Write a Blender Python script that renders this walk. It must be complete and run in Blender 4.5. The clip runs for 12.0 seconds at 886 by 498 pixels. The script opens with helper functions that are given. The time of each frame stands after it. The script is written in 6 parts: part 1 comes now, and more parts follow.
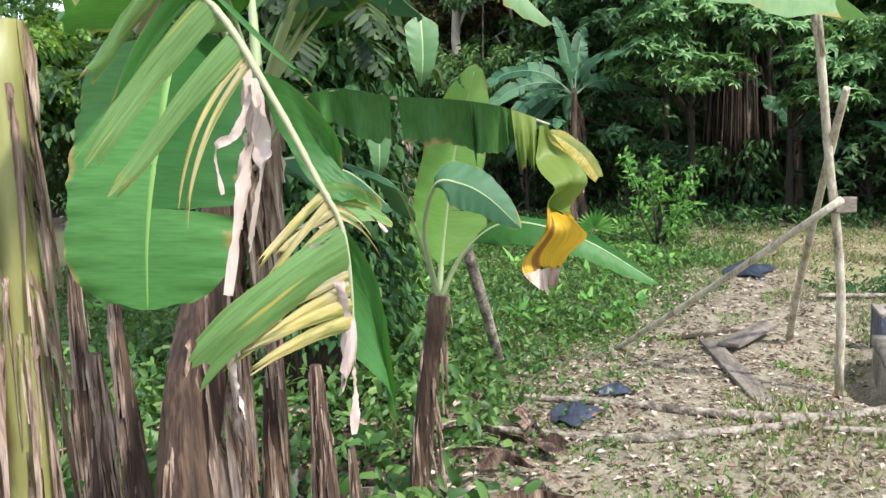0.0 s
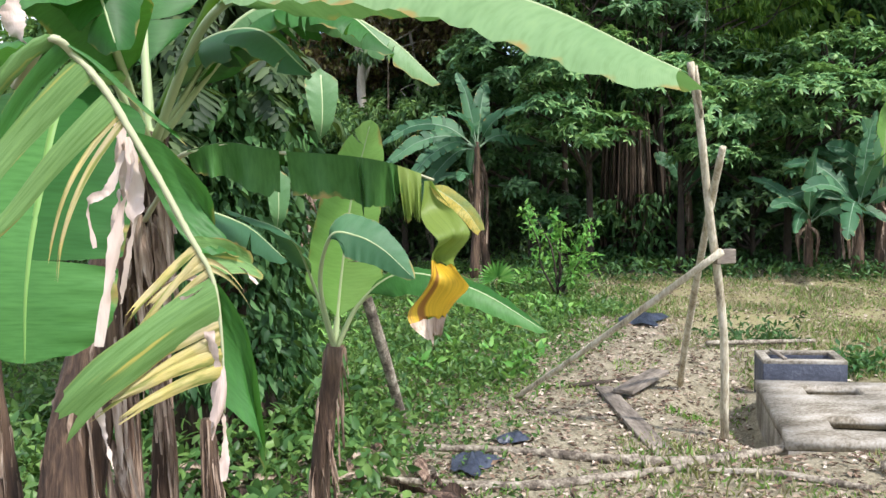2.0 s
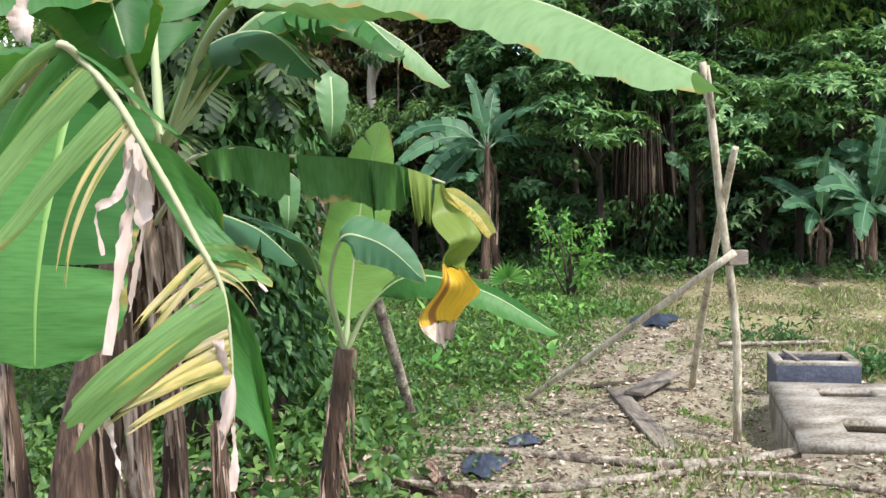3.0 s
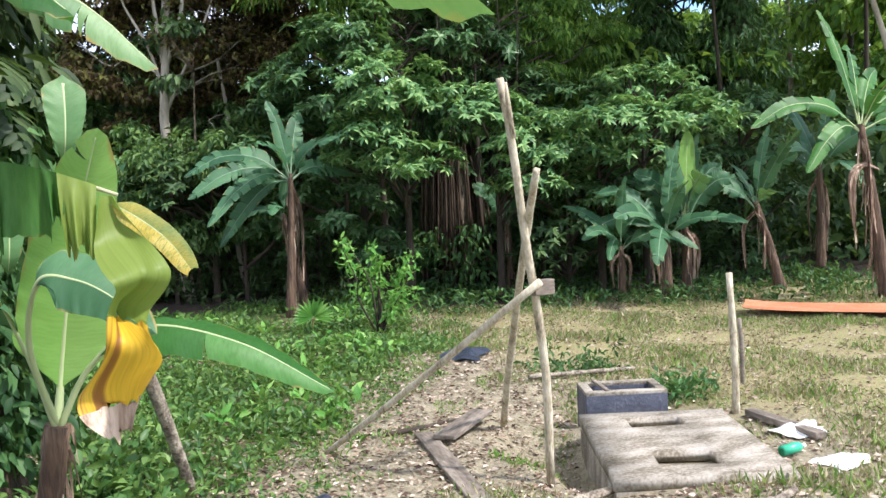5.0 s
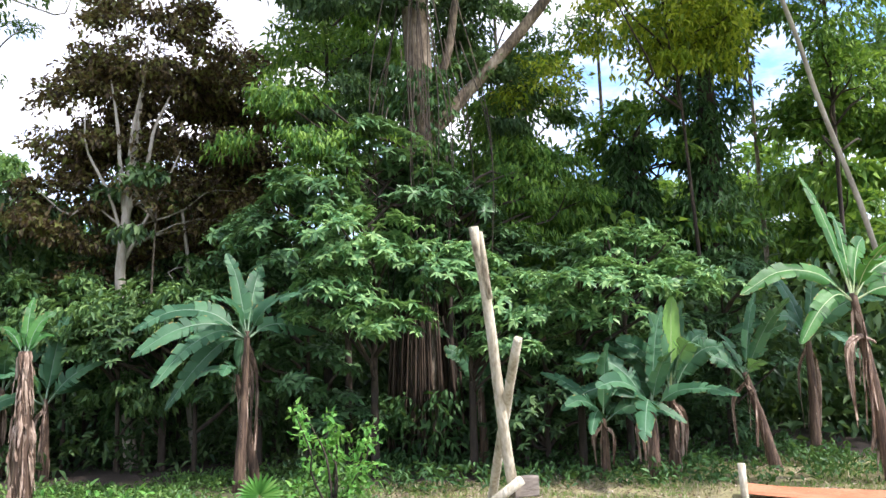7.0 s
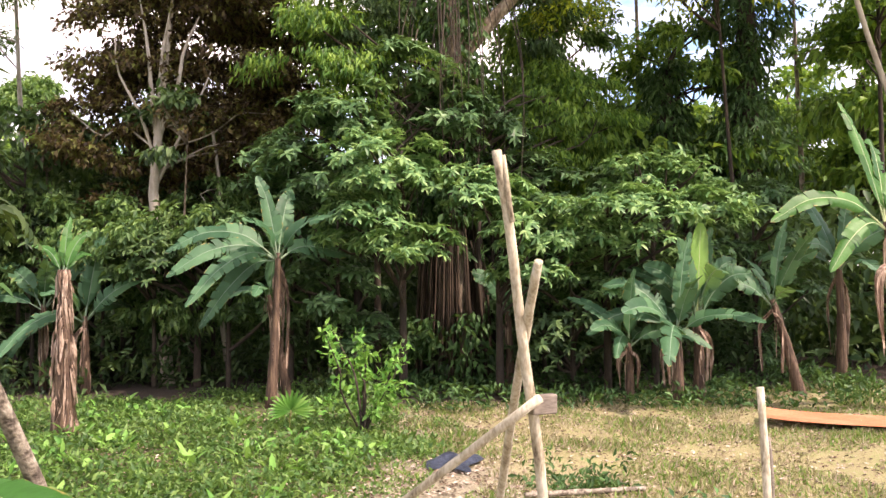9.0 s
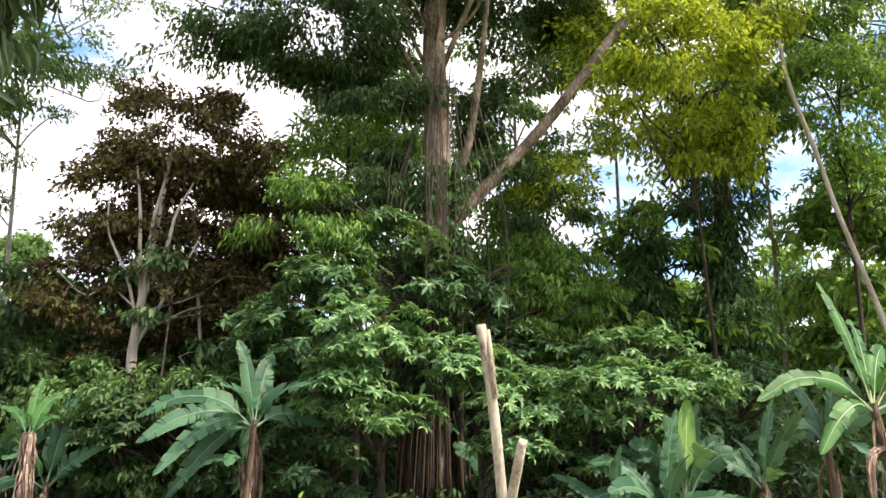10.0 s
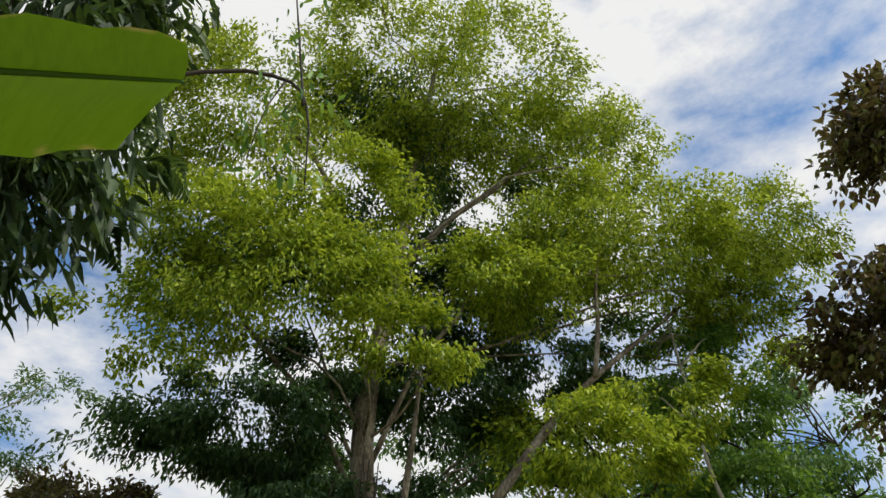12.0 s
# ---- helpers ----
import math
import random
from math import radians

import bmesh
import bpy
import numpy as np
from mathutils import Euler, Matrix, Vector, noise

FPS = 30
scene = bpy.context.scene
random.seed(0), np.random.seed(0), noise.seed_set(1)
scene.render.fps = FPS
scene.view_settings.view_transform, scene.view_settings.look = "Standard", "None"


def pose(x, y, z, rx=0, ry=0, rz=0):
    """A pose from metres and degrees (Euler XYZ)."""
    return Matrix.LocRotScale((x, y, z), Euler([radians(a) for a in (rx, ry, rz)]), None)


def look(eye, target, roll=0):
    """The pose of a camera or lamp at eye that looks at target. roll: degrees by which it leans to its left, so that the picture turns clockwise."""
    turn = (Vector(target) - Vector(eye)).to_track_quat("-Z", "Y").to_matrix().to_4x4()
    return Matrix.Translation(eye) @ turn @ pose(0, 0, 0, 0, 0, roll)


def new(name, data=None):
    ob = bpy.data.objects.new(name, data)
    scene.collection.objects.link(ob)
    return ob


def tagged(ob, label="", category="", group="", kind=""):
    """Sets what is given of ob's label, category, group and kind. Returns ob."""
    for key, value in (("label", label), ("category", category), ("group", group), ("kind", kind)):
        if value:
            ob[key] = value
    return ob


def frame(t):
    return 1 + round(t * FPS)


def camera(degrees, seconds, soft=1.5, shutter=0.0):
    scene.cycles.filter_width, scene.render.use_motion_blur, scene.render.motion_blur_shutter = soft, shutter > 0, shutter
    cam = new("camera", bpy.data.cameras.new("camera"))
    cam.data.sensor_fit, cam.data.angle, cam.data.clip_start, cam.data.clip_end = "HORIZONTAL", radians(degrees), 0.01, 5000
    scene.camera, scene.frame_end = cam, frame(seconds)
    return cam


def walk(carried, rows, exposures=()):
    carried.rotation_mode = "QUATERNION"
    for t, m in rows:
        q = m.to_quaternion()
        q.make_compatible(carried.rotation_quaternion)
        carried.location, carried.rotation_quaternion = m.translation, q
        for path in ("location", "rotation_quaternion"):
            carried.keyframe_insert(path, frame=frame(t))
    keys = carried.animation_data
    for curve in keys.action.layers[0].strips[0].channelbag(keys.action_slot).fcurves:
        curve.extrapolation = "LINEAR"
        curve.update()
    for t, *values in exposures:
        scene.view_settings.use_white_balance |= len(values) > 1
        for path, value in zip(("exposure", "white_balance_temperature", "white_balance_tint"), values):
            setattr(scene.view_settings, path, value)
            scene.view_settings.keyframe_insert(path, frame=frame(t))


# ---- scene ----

cam = camera(56.0, 12.0, soft=1.5)
ROWS = [
    (0.0, 0.136, 0.259, 1.700, 1.37, -8.47, -2.42),
    (0.5, 0.147, 0.245, 1.709, -2.16, -5.14, -2.09),
    (1.0, 0.168, 0.238, 1.712, -3.86, -4.98, -2.06),
    (1.5, 0.187, 0.230, 1.713, -5.16, -5.05, -1.60),
    (2.0, 0.180, 0.202, 1.707, -5.13, -5.23, -1.71),
    (2.5, 0.172, 0.210, 1.706, -4.19, -5.15, -2.03),
    (2.7, 0.175, 0.202, 1.713, -3.87, -5.14, -1.97),
    (4.3, 0.239, 0.381, 1.651, -10.87, -5.48, -1.27),
    (4.5, 0.293, 0.404, 1.618, -11.31, -5.18, -1.69),
    (5.0, 0.427, 0.738, 1.660, -17.02, -3.28, -2.57),
    (5.5, 0.583, 0.973, 1.665, -18.13, -1.77, -2.90),
    (6.0, 0.694, 1.207, 1.668, -18.49, -0.35, -3.05),
    (6.5, 0.735, 1.451, 1.720, -19.80, 5.71, -3.31),
    (7.0, 0.742, 1.532, 1.722, -19.16, 7.57, -1.29),
    (7.2, 0.738, 1.524, 1.712, -18.91, 6.34, -1.05),
    (8.8, 0.759, 1.474, 1.697, -16.99, -0.14, -0.41),
    (9.0, 0.761, 1.478, 1.708, -16.96, 2.44, -0.55),
    (9.5, 0.771, 1.500, 1.731, -17.21, 9.29, 0.33),
    (10.0, 0.780, 1.528, 1.742, -18.02, 13.91, 0.85),
    (10.5, 0.795, 1.591, 1.759, -19.22, 21.72, 1.20),
    (11.0, 0.798, 1.656, 1.753, -22.79, 27.92, 0.09),
    (11.5, 0.806, 1.732, 1.778, -23.34, 34.78, -1.02),
    (12.0, 0.842, 1.772, 1.795, -23.25, 40.96, -0.06),
]
EXPOSURES = [(0.0, 0.5, 6200, 14), (2.7, 0.5, 6300, 14), (5.5, 0.7, 6300, 17), (7.2, 0.85, 6200, 20), (8.8, 0.95, 7800, 31), (9.5, 1.0, 7000, 25), (10.5, 0.42, 7100, 16), (11.5, -0.05, 6900, 8), (12.0, -0.45, 6700, 8)]
walk(cam, [(t, pose(x, y, z, 90 + pitch, 0, yaw) @ pose(0, 0, 0, 0, 0, roll)) for t, x, y, z, yaw, pitch, roll in ROWS], EXPOSURES)

# ---- light ----
SUN_EL, SUN_AZ = 52, 134      # degrees; azimuth clockwise from +y
world = bpy.data.worlds.new("world")
scene.world = world
world.use_nodes = True
wn, wl = world.node_tree.nodes, world.node_tree.links
wn.clear()
w_out, w_bg = wn.new("ShaderNodeOutputWorld"), wn.new("ShaderNodeBackground")
w_sky = wn.new("ShaderNodeTexSky")
w_sky.sky_type, w_sky.sun_disc = "NISHITA", False
w_sky.sun_elevation, w_sky.sun_rotation = radians(SUN_EL), radians(SUN_AZ)
w_tc, w_map, w_noise, w_ramp, w_mix = (wn.new("ShaderNode" + n) for n in ("TexCoord", "Mapping", "TexNoise", "ValToRGB", "MixRGB"))
w_map.inputs["Scale"].default_value = (1.0, 1.0, 2.2)
w_noise.inputs["Scale"].default_value, w_noise.inputs["Detail"].default_value = 2.6, 9.0
w_noise.inputs["Roughness"].default_value = 0.62
w_ramp.color_ramp.elements[0].position, w_ramp.color_ramp.elements[1].position = 0.37, 0.55
w_mix.inputs[2].default_value = (9.8, 9.9, 10.2, 1)
wl.new(w_tc.outputs["Generated"], w_map.inputs[0])
wl.new(w_map.outputs[0], w_noise.inputs["Vector"])
wl.new(w_noise.outputs["Fac"], w_ramp.inputs[0])
wl.new(w_ramp.outputs[0], w_mix.inputs[0])
w_gain = wn.new("ShaderNodeMixRGB")
w_gain.blend_type, w_gain.inputs[0].default_value, w_gain.inputs[2].default_value = "MULTIPLY", 1.0, (1.3, 1.7, 2.0, 1)
wl.new(w_sky.outputs[0], w_gain.inputs[1])
wl.new(w_gain.outputs[0], w_mix.inputs[1])
wl.new(w_mix.outputs[0], w_bg.inputs[0])
w_bg.inputs[1].default_value = 0.12
wl.new(w_bg.outputs[0], w_out.inputs[0])

sun = new("sun", bpy.data.lights.new("sun", "SUN"))
sun.data.energy, sun.data.angle, sun.data.color = 4.0, radians(2.5), (1.0, 0.95, 0.86)
sun.matrix_basis = look((math.sin(radians(SUN_AZ)) * 50, math.cos(radians(SUN_AZ)) * 50, 50 * math.tan(radians(SUN_EL))), (0, 0, 0))


# ---- materials ----
def material(name):
    m = bpy.data.materials.new(name)
    m.use_nodes = True
    n, l = m.node_tree.nodes, m.node_tree.links
    return m, n, l, n["Principled BSDF"]


def ramp(n, stops):
    r = n.new("ShaderNodeValToRGB")
    while len(r.color_ramp.elements) < len(stops):
        r.color_ramp.elements.new(0.5)
    for e, (p, c) in zip(r.color_ramp.elements, stops):
        e.position, e.color = p, (*c, 1)
    return r


def leaf_material(name, stops, trans=0.35, rough=0.5, veins=0.0, spots=None, tcol=(0.42, 0.7, 0.1), blue=1.35, patch=5.0):
    """Foliage: hue by leaf and by bough, fine mottling, light through the blade. veins: strength of the cross veins of a banana blade."""
    m, n, l, b = material(name)
    geo, tc, nz = n.new("ShaderNodeNewGeometry"), n.new("ShaderNodeTexCoord"), n.new("ShaderNodeTexNoise")
    nz.inputs["Scale"].default_value, nz.inputs["Detail"].default_value = patch, 6.0
    l.new(tc.outputs["Object"], nz.inputs["Vector"])
    mixv = n.new("ShaderNodeMath")
    mixv.operation = "MULTIPLY_ADD"
    mixv.inputs[1].default_value = 0.45
    l.new(nz.outputs["Fac"], mixv.inputs[0])
    half = n.new("ShaderNodeMath")
    half.operation, half.inputs[1].default_value = "MULTIPLY", 0.6
    l.new(geo.outputs["Random Per Island"], half.inputs[0])
    l.new(half.outputs[0], mixv.inputs[2])
    r = ramp(n, [(p, (a, c, min(1.0, d * blue))) for p, (a, c, d) in stops])
    l.new(mixv.outputs[0], r.inputs[0])
    col = r.outputs[0]
    if veins:
        uv, wave = n.new("ShaderNodeUVMap"), n.new("ShaderNodeTexWave")
        wave.inputs["Scale"].default_value, wave.inputs["Distortion"].default_value = 52.0, 7.0
        wave.inputs["Detail"].default_value = 4.0
        l.new(uv.outputs[0], wave.inputs["Vector"])
        mul = n.new("ShaderNodeMixRGB")
        mul.blend_type, mul.inputs[0].default_value = "MULTIPLY", veins
        vr = ramp(n, [(0.0, (0.8, 0.83, 0.72)), (0.6, (1, 1, 1))])
        l.new(wave.outputs["Fac"], vr.inputs[0])
        l.new(col, mul.inputs[1])
        l.new(vr.outputs[0], mul.inputs[2])
        long, smap, streak = n.new("ShaderNodeMixRGB"), n.new("ShaderNodeMapping"), n.new("ShaderNodeTexNoise")
        smap.inputs["Scale"].default_value = (38.0, 55.0, 1.0)
        streak.inputs["Scale"].default_value, streak.inputs["Detail"].default_value = 1.0, 5.0
        l.new(uv.outputs[0], smap.inputs[0])
        l.new(smap.outputs[0], streak.inputs["Vector"])
        sr = ramp(n, [(0.32, (0.62, 0.68, 0.55)), (0.55, (1, 1, 1)), (0.72, (1.2, 1.15, 1.05))])
        l.new(streak.outputs["Fac"], sr.inputs[0])
        long.blend_type, long.inputs[0].default_value = "MULTIPLY", min(1.0, veins * 1.2)
        l.new(mul.outputs[0], long.inputs[1])
        l.new(sr.outputs[0], long.inputs[2])
        col = long.outputs[0]
        sep, rim, rimn = n.new("ShaderNodeSeparateXYZ"), n.new("ShaderNodeMath"), n.new("ShaderNodeTexNoise")
        rimn.inputs["Scale"].default_value, rimn.inputs["Detail"].default_value = 14.0, 6.0
        l.new(tc.outputs["Object"], rimn.inputs["Vector"])
        l.new(uv.outputs[0], sep.inputs[0])
        rim.operation, rim.inputs[1].default_value = "MULTIPLY_ADD", 20.0
        l.new(sep.outputs[1], rim.inputs[0])
        l.new(rimn.outputs["Fac"], rim.inputs[2])
        rr = ramp(n, [(0.0, (0, 0, 0)), (0.5, (1, 1, 1))])
        shift = n.new("ShaderNodeMath")
        shift.operation, shift.inputs[1].default_value = "SUBTRACT", 1.5
        l.new(rim.outputs[0], shift.inputs[0])
        wide = n.new("ShaderNodeMath")
        wide.operation, wide.inputs[1].default_value = "MULTIPLY", 4.0
        l.new(shift.outputs[0], wide.inputs[0])
        l.new(wide.outputs[0], rr.inputs[0])
        edge = n.new("ShaderNodeMixRGB")
        edge.inputs[2].default_value = (0.33, 0.25, 0.08, 1)
        l.new(rr.outputs[0], edge.inputs[0])
        l.new(col, edge.inputs[1])
        col = edge.outputs[0]
        bump = n.new("ShaderNodeBump")
        bump.inputs["Strength"].default_value, bump.inputs["Distance"].default_value = 0.06, 0.003
        l.new(wave.outputs["Fac"], bump.inputs["Height"])
        l.new(bump.outputs[0], b.inputs["Normal"])
    if spots:
        colour, low, high, scale = spots
        sp = n.new("ShaderNodeTexNoise")
        sp.inputs["Scale"].default_value, sp.inputs["Detail"].default_value = scale, 5.0
        if veins:
            pmap = n.new("ShaderNodeMapping")
            pmap.inputs["Scale"].default_value = (0.5, 0.9, 1.0)
            l.new(uv.outputs[0], pmap.inputs[0])
            l.new(pmap.outputs[0], sp.inputs["Vector"])
        else:
            l.new(tc.outputs["Object"], sp.inputs["Vector"])
        sr = ramp(n, [(low, (0, 0, 0)), (high, (1, 1, 1))])
        l.new(sp.outputs["Fac"], sr.inputs[0])
        mx = n.new("ShaderNodeMixRGB")
        mx.inputs[2].default_value = (*colour, 1)
        l.new(sr.outputs[0], mx.inputs[0])
        l.new(col, mx.inputs[1])
        col = mx.outputs[0]
    l.new(col, b.inputs["Base Color"])
    b.inputs["Roughness"].default_value = rough
    b.inputs["Specular IOR Level"].default_value = 0.28
    if trans:
        tr, mix, tint = n.new("ShaderNodeBsdfTranslucent"), n.new("ShaderNodeMixShader"), n.new("ShaderNodeMixRGB")
        tint.blend_type, tint.inputs[0].default_value = "MIX", 0.35
        tint.inputs[2].default_value = (*tcol, 1)
        l.new(col, tint.inputs[1])
        l.new(tint.outputs[0], tr.inputs["Color"])
        mix.inputs[0].default_value = trans
        l.new(b.outputs[0], mix.inputs[1])
        l.new(tr.outputs[0], mix.inputs[2])
        l.new(mix.outputs[0], n["Material Output"].inputs["Surface"])
    return m


def rough_material(name, stops, scale=6.0, stretch=(1, 1, 1), rough=0.85, bump=0.5, fine=40.0, island=0.3, metal=0.0):
    """Bark, wood, concrete, dry matter: two scales of noise, bump."""
    m, n, l, b = material(name)
    tc, mp = n.new("ShaderNodeTexCoord"), n.new("ShaderNodeMapping")
    mp.inputs["Scale"].default_value = stretch
    l.new(tc.outputs["Object"], mp.inputs[0])
    big, small, geo = n.new("ShaderNodeTexNoise"), n.new("ShaderNodeTexNoise"), n.new("ShaderNodeNewGeometry")
    big.inputs["Scale"].default_value, big.inputs["Detail"].default_value = scale, 6
    small.inputs["Scale"].default_value, small.inputs["Detail"].default_value = fine, 5
    for t in (big, small):
        l.new(mp.outputs[0], t.inputs["Vector"])
    add = n.new("ShaderNodeMath")
    add.operation, add.inputs[1].default_value = "MULTIPLY_ADD", 0.4
    l.new(small.outputs["Fac"], add.inputs[0])
    sc = n.new("ShaderNodeMath")
    sc.operation, sc.inputs[1].default_value = "MULTIPLY", 0.6
    l.new(big.outputs["Fac"], sc.inputs[0])
    l.new(sc.outputs[0], add.inputs[2])
    isl = n.new("ShaderNodeMath")
    isl.operation, isl.inputs[1].default_value = "MULTIPLY_ADD", island
    l.new(geo.outputs["Random Per Island"], isl.inputs[0])
    sub = n.new("ShaderNodeMath")
    sub.operation, sub.inputs[1].default_value = "SUBTRACT", island / 2
    l.new(add.outputs[0], sub.inputs[0])
    l.new(sub.outputs[0], isl.inputs[2])
    r = ramp(n, stops)
    l.new(isl.outputs[0], r.inputs[0])
    l.new(r.outputs[0], b.inputs["Base Color"])
    b.inputs["Roughness"].default_value, b.inputs["Metallic"].default_value = rough, metal
    bp = n.new("ShaderNodeBump")
    bp.inputs["Strength"].default_value, bp.inputs["Distance"].default_value = bump, 0.02
    l.new(add.outputs[0], bp.inputs["Height"])
    l.new(bp.outputs[0], b.inputs["Normal"])
    return m


G = leaf_material
banana_green = G("banana_green", [(0.2, (0.022, 0.1, 0.018)), (0.5, (0.042, 0.155, 0.032)), (0.85, (0.09, 0.25, 0.058))], 0.28, 0.48, 0.6, tcol=(0.22, 0.6, 0.04), blue=1.1)
# paler than banana_green: sky sheen on the overhead leaf put into the colour
banana_pale_sheen = G("banana_pale_sheen", [(0.2, (0.085, 0.2, 0.07)), (0.5, (0.15, 0.29, 0.11)), (0.85, (0.24, 0.38, 0.16))], 0.28, 0.42, 0.4, tcol=(0.3, 0.6, 0.08), blue=1.1)
# banana_green darkened: shade on the level leaf's panels put into the colour
banana_shaded = G("banana_shaded", [(0.2, (0.016, 0.075, 0.014)), (0.5, (0.03, 0.115, 0.022)), (0.85, (0.06, 0.17, 0.035))], 0.2, 0.48, 0.6, tcol=(0.15, 0.45, 0.03), blue=1.1)
banana_light = G("banana_light", [(0.2, (0.2, 0.42, 0.07)), (0.8, (0.34, 0.56, 0.13))], 0.4, 0.4, 0.3)
banana_blue = G("banana_blue", [(0.2, (0.022, 0.08, 0.036)), (0.5, (0.045, 0.135, 0.06)), (0.8, (0.09, 0.21, 0.095))], 0.2, 0.52, 0.25, blue=1.1)
banana_yellow = G("banana_yellow", [(0.2, (0.16, 0.22, 0.06)), (0.36, (0.5, 0.38, 0.06)), (0.5, (0.6, 0.5, 0.16)), (0.64, (0.55, 0.46, 0.26)), (0.8, (0.2, 0.1, 0.05))], 0.22, 0.65, 0.8,
                  ((0.2, 0.24, 0.06), 0.52, 0.64, 40.0), tcol=(0.6, 0.5, 0.08), blue=1.2, patch=24.0)
banana_edged = G("banana_edged", [(0.2, (0.085, 0.2, 0.05)), (0.5, (0.145, 0.28, 0.08)), (0.8, (0.22, 0.35, 0.12))], 0.26, 0.55, 0.9, ((0.5, 0.42, 0.1), 0.6, 0.72, 26.0), blue=1.1)
banana_ripe = G("banana_ripe", [(0.2, (0.55, 0.36, 0.02)), (0.6, (0.72, 0.46, 0.03))], 0.25, 0.5, 0.5, ((0.26, 0.11, 0.03), 0.55, 0.62, 14.0), tcol=(0.8, 0.5, 0.02))
banana_olive = G("banana_olive", [(0.2, (0.1, 0.17, 0.025)), (0.8, (0.22, 0.3, 0.05))], 0.35, 0.45, 0.4, ((0.75, 0.5, 0.04), 0.63, 0.7, 9.0))
# sun through the high leaf, put into the colour beside real translucency
banana_backlit = G("banana_backlit", [(0.2, (0.05, 0.13, 0.006)), (0.8, (0.09, 0.19, 0.01))], 0.34, 0.4, 0.5, tcol=(0.24, 0.34, 0.005), blue=1.0)
midrib_mat = G("midrib", [(0.2, (0.26, 0.36, 0.12)), (0.8, (0.42, 0.49, 0.2))], 0.0, 0.45)
midrib_tan = G("midrib_tan", [(0.2, (0.24, 0.32, 0.1)), (0.5, (0.36, 0.4, 0.16)), (0.8, (0.46, 0.42, 0.24))], 0.0, 0.6)
midrib_blue = G("midrib_blue", [(0.2, (0.12, 0.22, 0.1)), (0.8, (0.24, 0.33, 0.16))], 0.0, 0.45)
dry_leaf = rough_material("dry_leaf", [(0.3, (0.03, 0.017, 0.011)), (0.43, (0.13, 0.08, 0.055)), (0.54, (0.31, 0.22, 0.16)), (0.68, (0.58, 0.46, 0.37))], 7, (4, 4, 0.35), 0.9, 1.0, 30, 0.45)
dry_pale = rough_material("dry_pale", [(0.3, (0.4, 0.29, 0.24)), (0.5, (0.62, 0.5, 0.44)), (0.75, (0.78, 0.68, 0.6))], 9, (1, 1, 0.25), 0.85, 0.6, 60, 0.25)
stem_mat = rough_material("stem", [(0.3, (0.02, 0.012, 0.008)), (0.48, (0.065, 0.038, 0.025)), (0.62, (0.15, 0.095, 0.06)), (0.8, (0.26, 0.2, 0.09))], 7, (4, 4, 0.3), 0.8, 1.0, 26, 0.3)
stem_green = rough_material("stem_green", [(0.36, (0.1, 0.065, 0.03)), (0.48, (0.24, 0.23, 0.075)), (0.7, (0.36, 0.37, 0.13))], 7, (1, 1, 0.2), 0.5, 0.3, 30, 0.1)
bark_dark = rough_material("bark_dark", [(0.3, (0.012, 0.009, 0.006)), (0.55, (0.05, 0.037, 0.026)), (0.75, (0.13, 0.1, 0.07))], 4, (1, 1, 0.3), 0.9, 1.0, 30, 0.2)
bark_brown = rough_material("bark_brown", [(0.32, (0.012, 0.008, 0.005)), (0.5, (0.05, 0.032, 0.02)), (0.7, (0.13, 0.09, 0.06))], 6, (2, 2, 0.3), 0.9, 1.0, 24, 0.0)
bark_pale = rough_material("bark_pale", [(0.36, (0.04, 0.03, 0.02)), (0.48, (0.15, 0.115, 0.078)), (0.58, (0.3, 0.25, 0.185)), (0.7, (0.46, 0.41, 0.32))], 3.6, (1, 1, 0.35), 0.85, 0.8, 25, 0.15)
bark_grey = rough_material("bark_grey", [(0.3, (0.2, 0.17, 0.13)), (0.5, (0.4, 0.36, 0.29)), (0.75, (0.58, 0.54, 0.46))], 3, (1, 1, 0.35), 0.85, 0.6, 25, 0.15)
pole_wood = rough_material("pole_wood", [(0.34, (0.13, 0.1, 0.065)), (0.46, (0.38, 0.33, 0.23)), (0.58, (0.56, 0.51, 0.39)), (0.72, (0.66, 0.62, 0.52))], 14, (1, 1, 0.35), 0.85, 0.9, 70, 0.15)
old_wood = rough_material("old_wood", [(0.3, (0.05, 0.04, 0.032)), (0.5, (0.19, 0.16, 0.13)), (0.7, (0.38, 0.33, 0.27))], 7, (0.3, 1, 1), 0.9, 0.8, 50, 0.2)
concrete = rough_material("concrete", [(0.34, (0.08, 0.068, 0.045)), (0.45, (0.19, 0.165, 0.125)), (0.53, (0.32, 0.29, 0.24)), (0.66, (0.46, 0.43, 0.385))], 3.2, (1.0, 2.2, 1), 0.9, 0.45, 45, 0.0)
log_mat = rough_material("log", [(0.34, (0.035, 0.027, 0.02)), (0.46, (0.13, 0.105, 0.08)), (0.56, (0.3, 0.26, 0.2)), (0.68, (0.46, 0.42, 0.34))], 13, (1, 1, 1), 0.9, 1.0, 60, 0.2)
painted_block = rough_material("painted_block", [(0.3, (0.03, 0.035, 0.05)), (0.55, (0.07, 0.08, 0.115)), (0.75, (0.16, 0.17, 0.2))], 5, (1, 1, 1), 0.6, 0.5, 40, 0.0)
rust = rough_material("rust", [(0.3, (0.32, 0.1, 0.045)), (0.5, (0.5, 0.18, 0.085)), (0.75, (0.6, 0.3, 0.18))], 2, (1, 1, 1), 0.8, 0.3, 25, 0.0)
plastic_black = rough_material("plastic_black", [(0.3, (0.012, 0.016, 0.026)), (0.7, (0.06, 0.075, 0.115))], 8, (1, 1, 1), 0.35, 0.8, 40, 0.0)
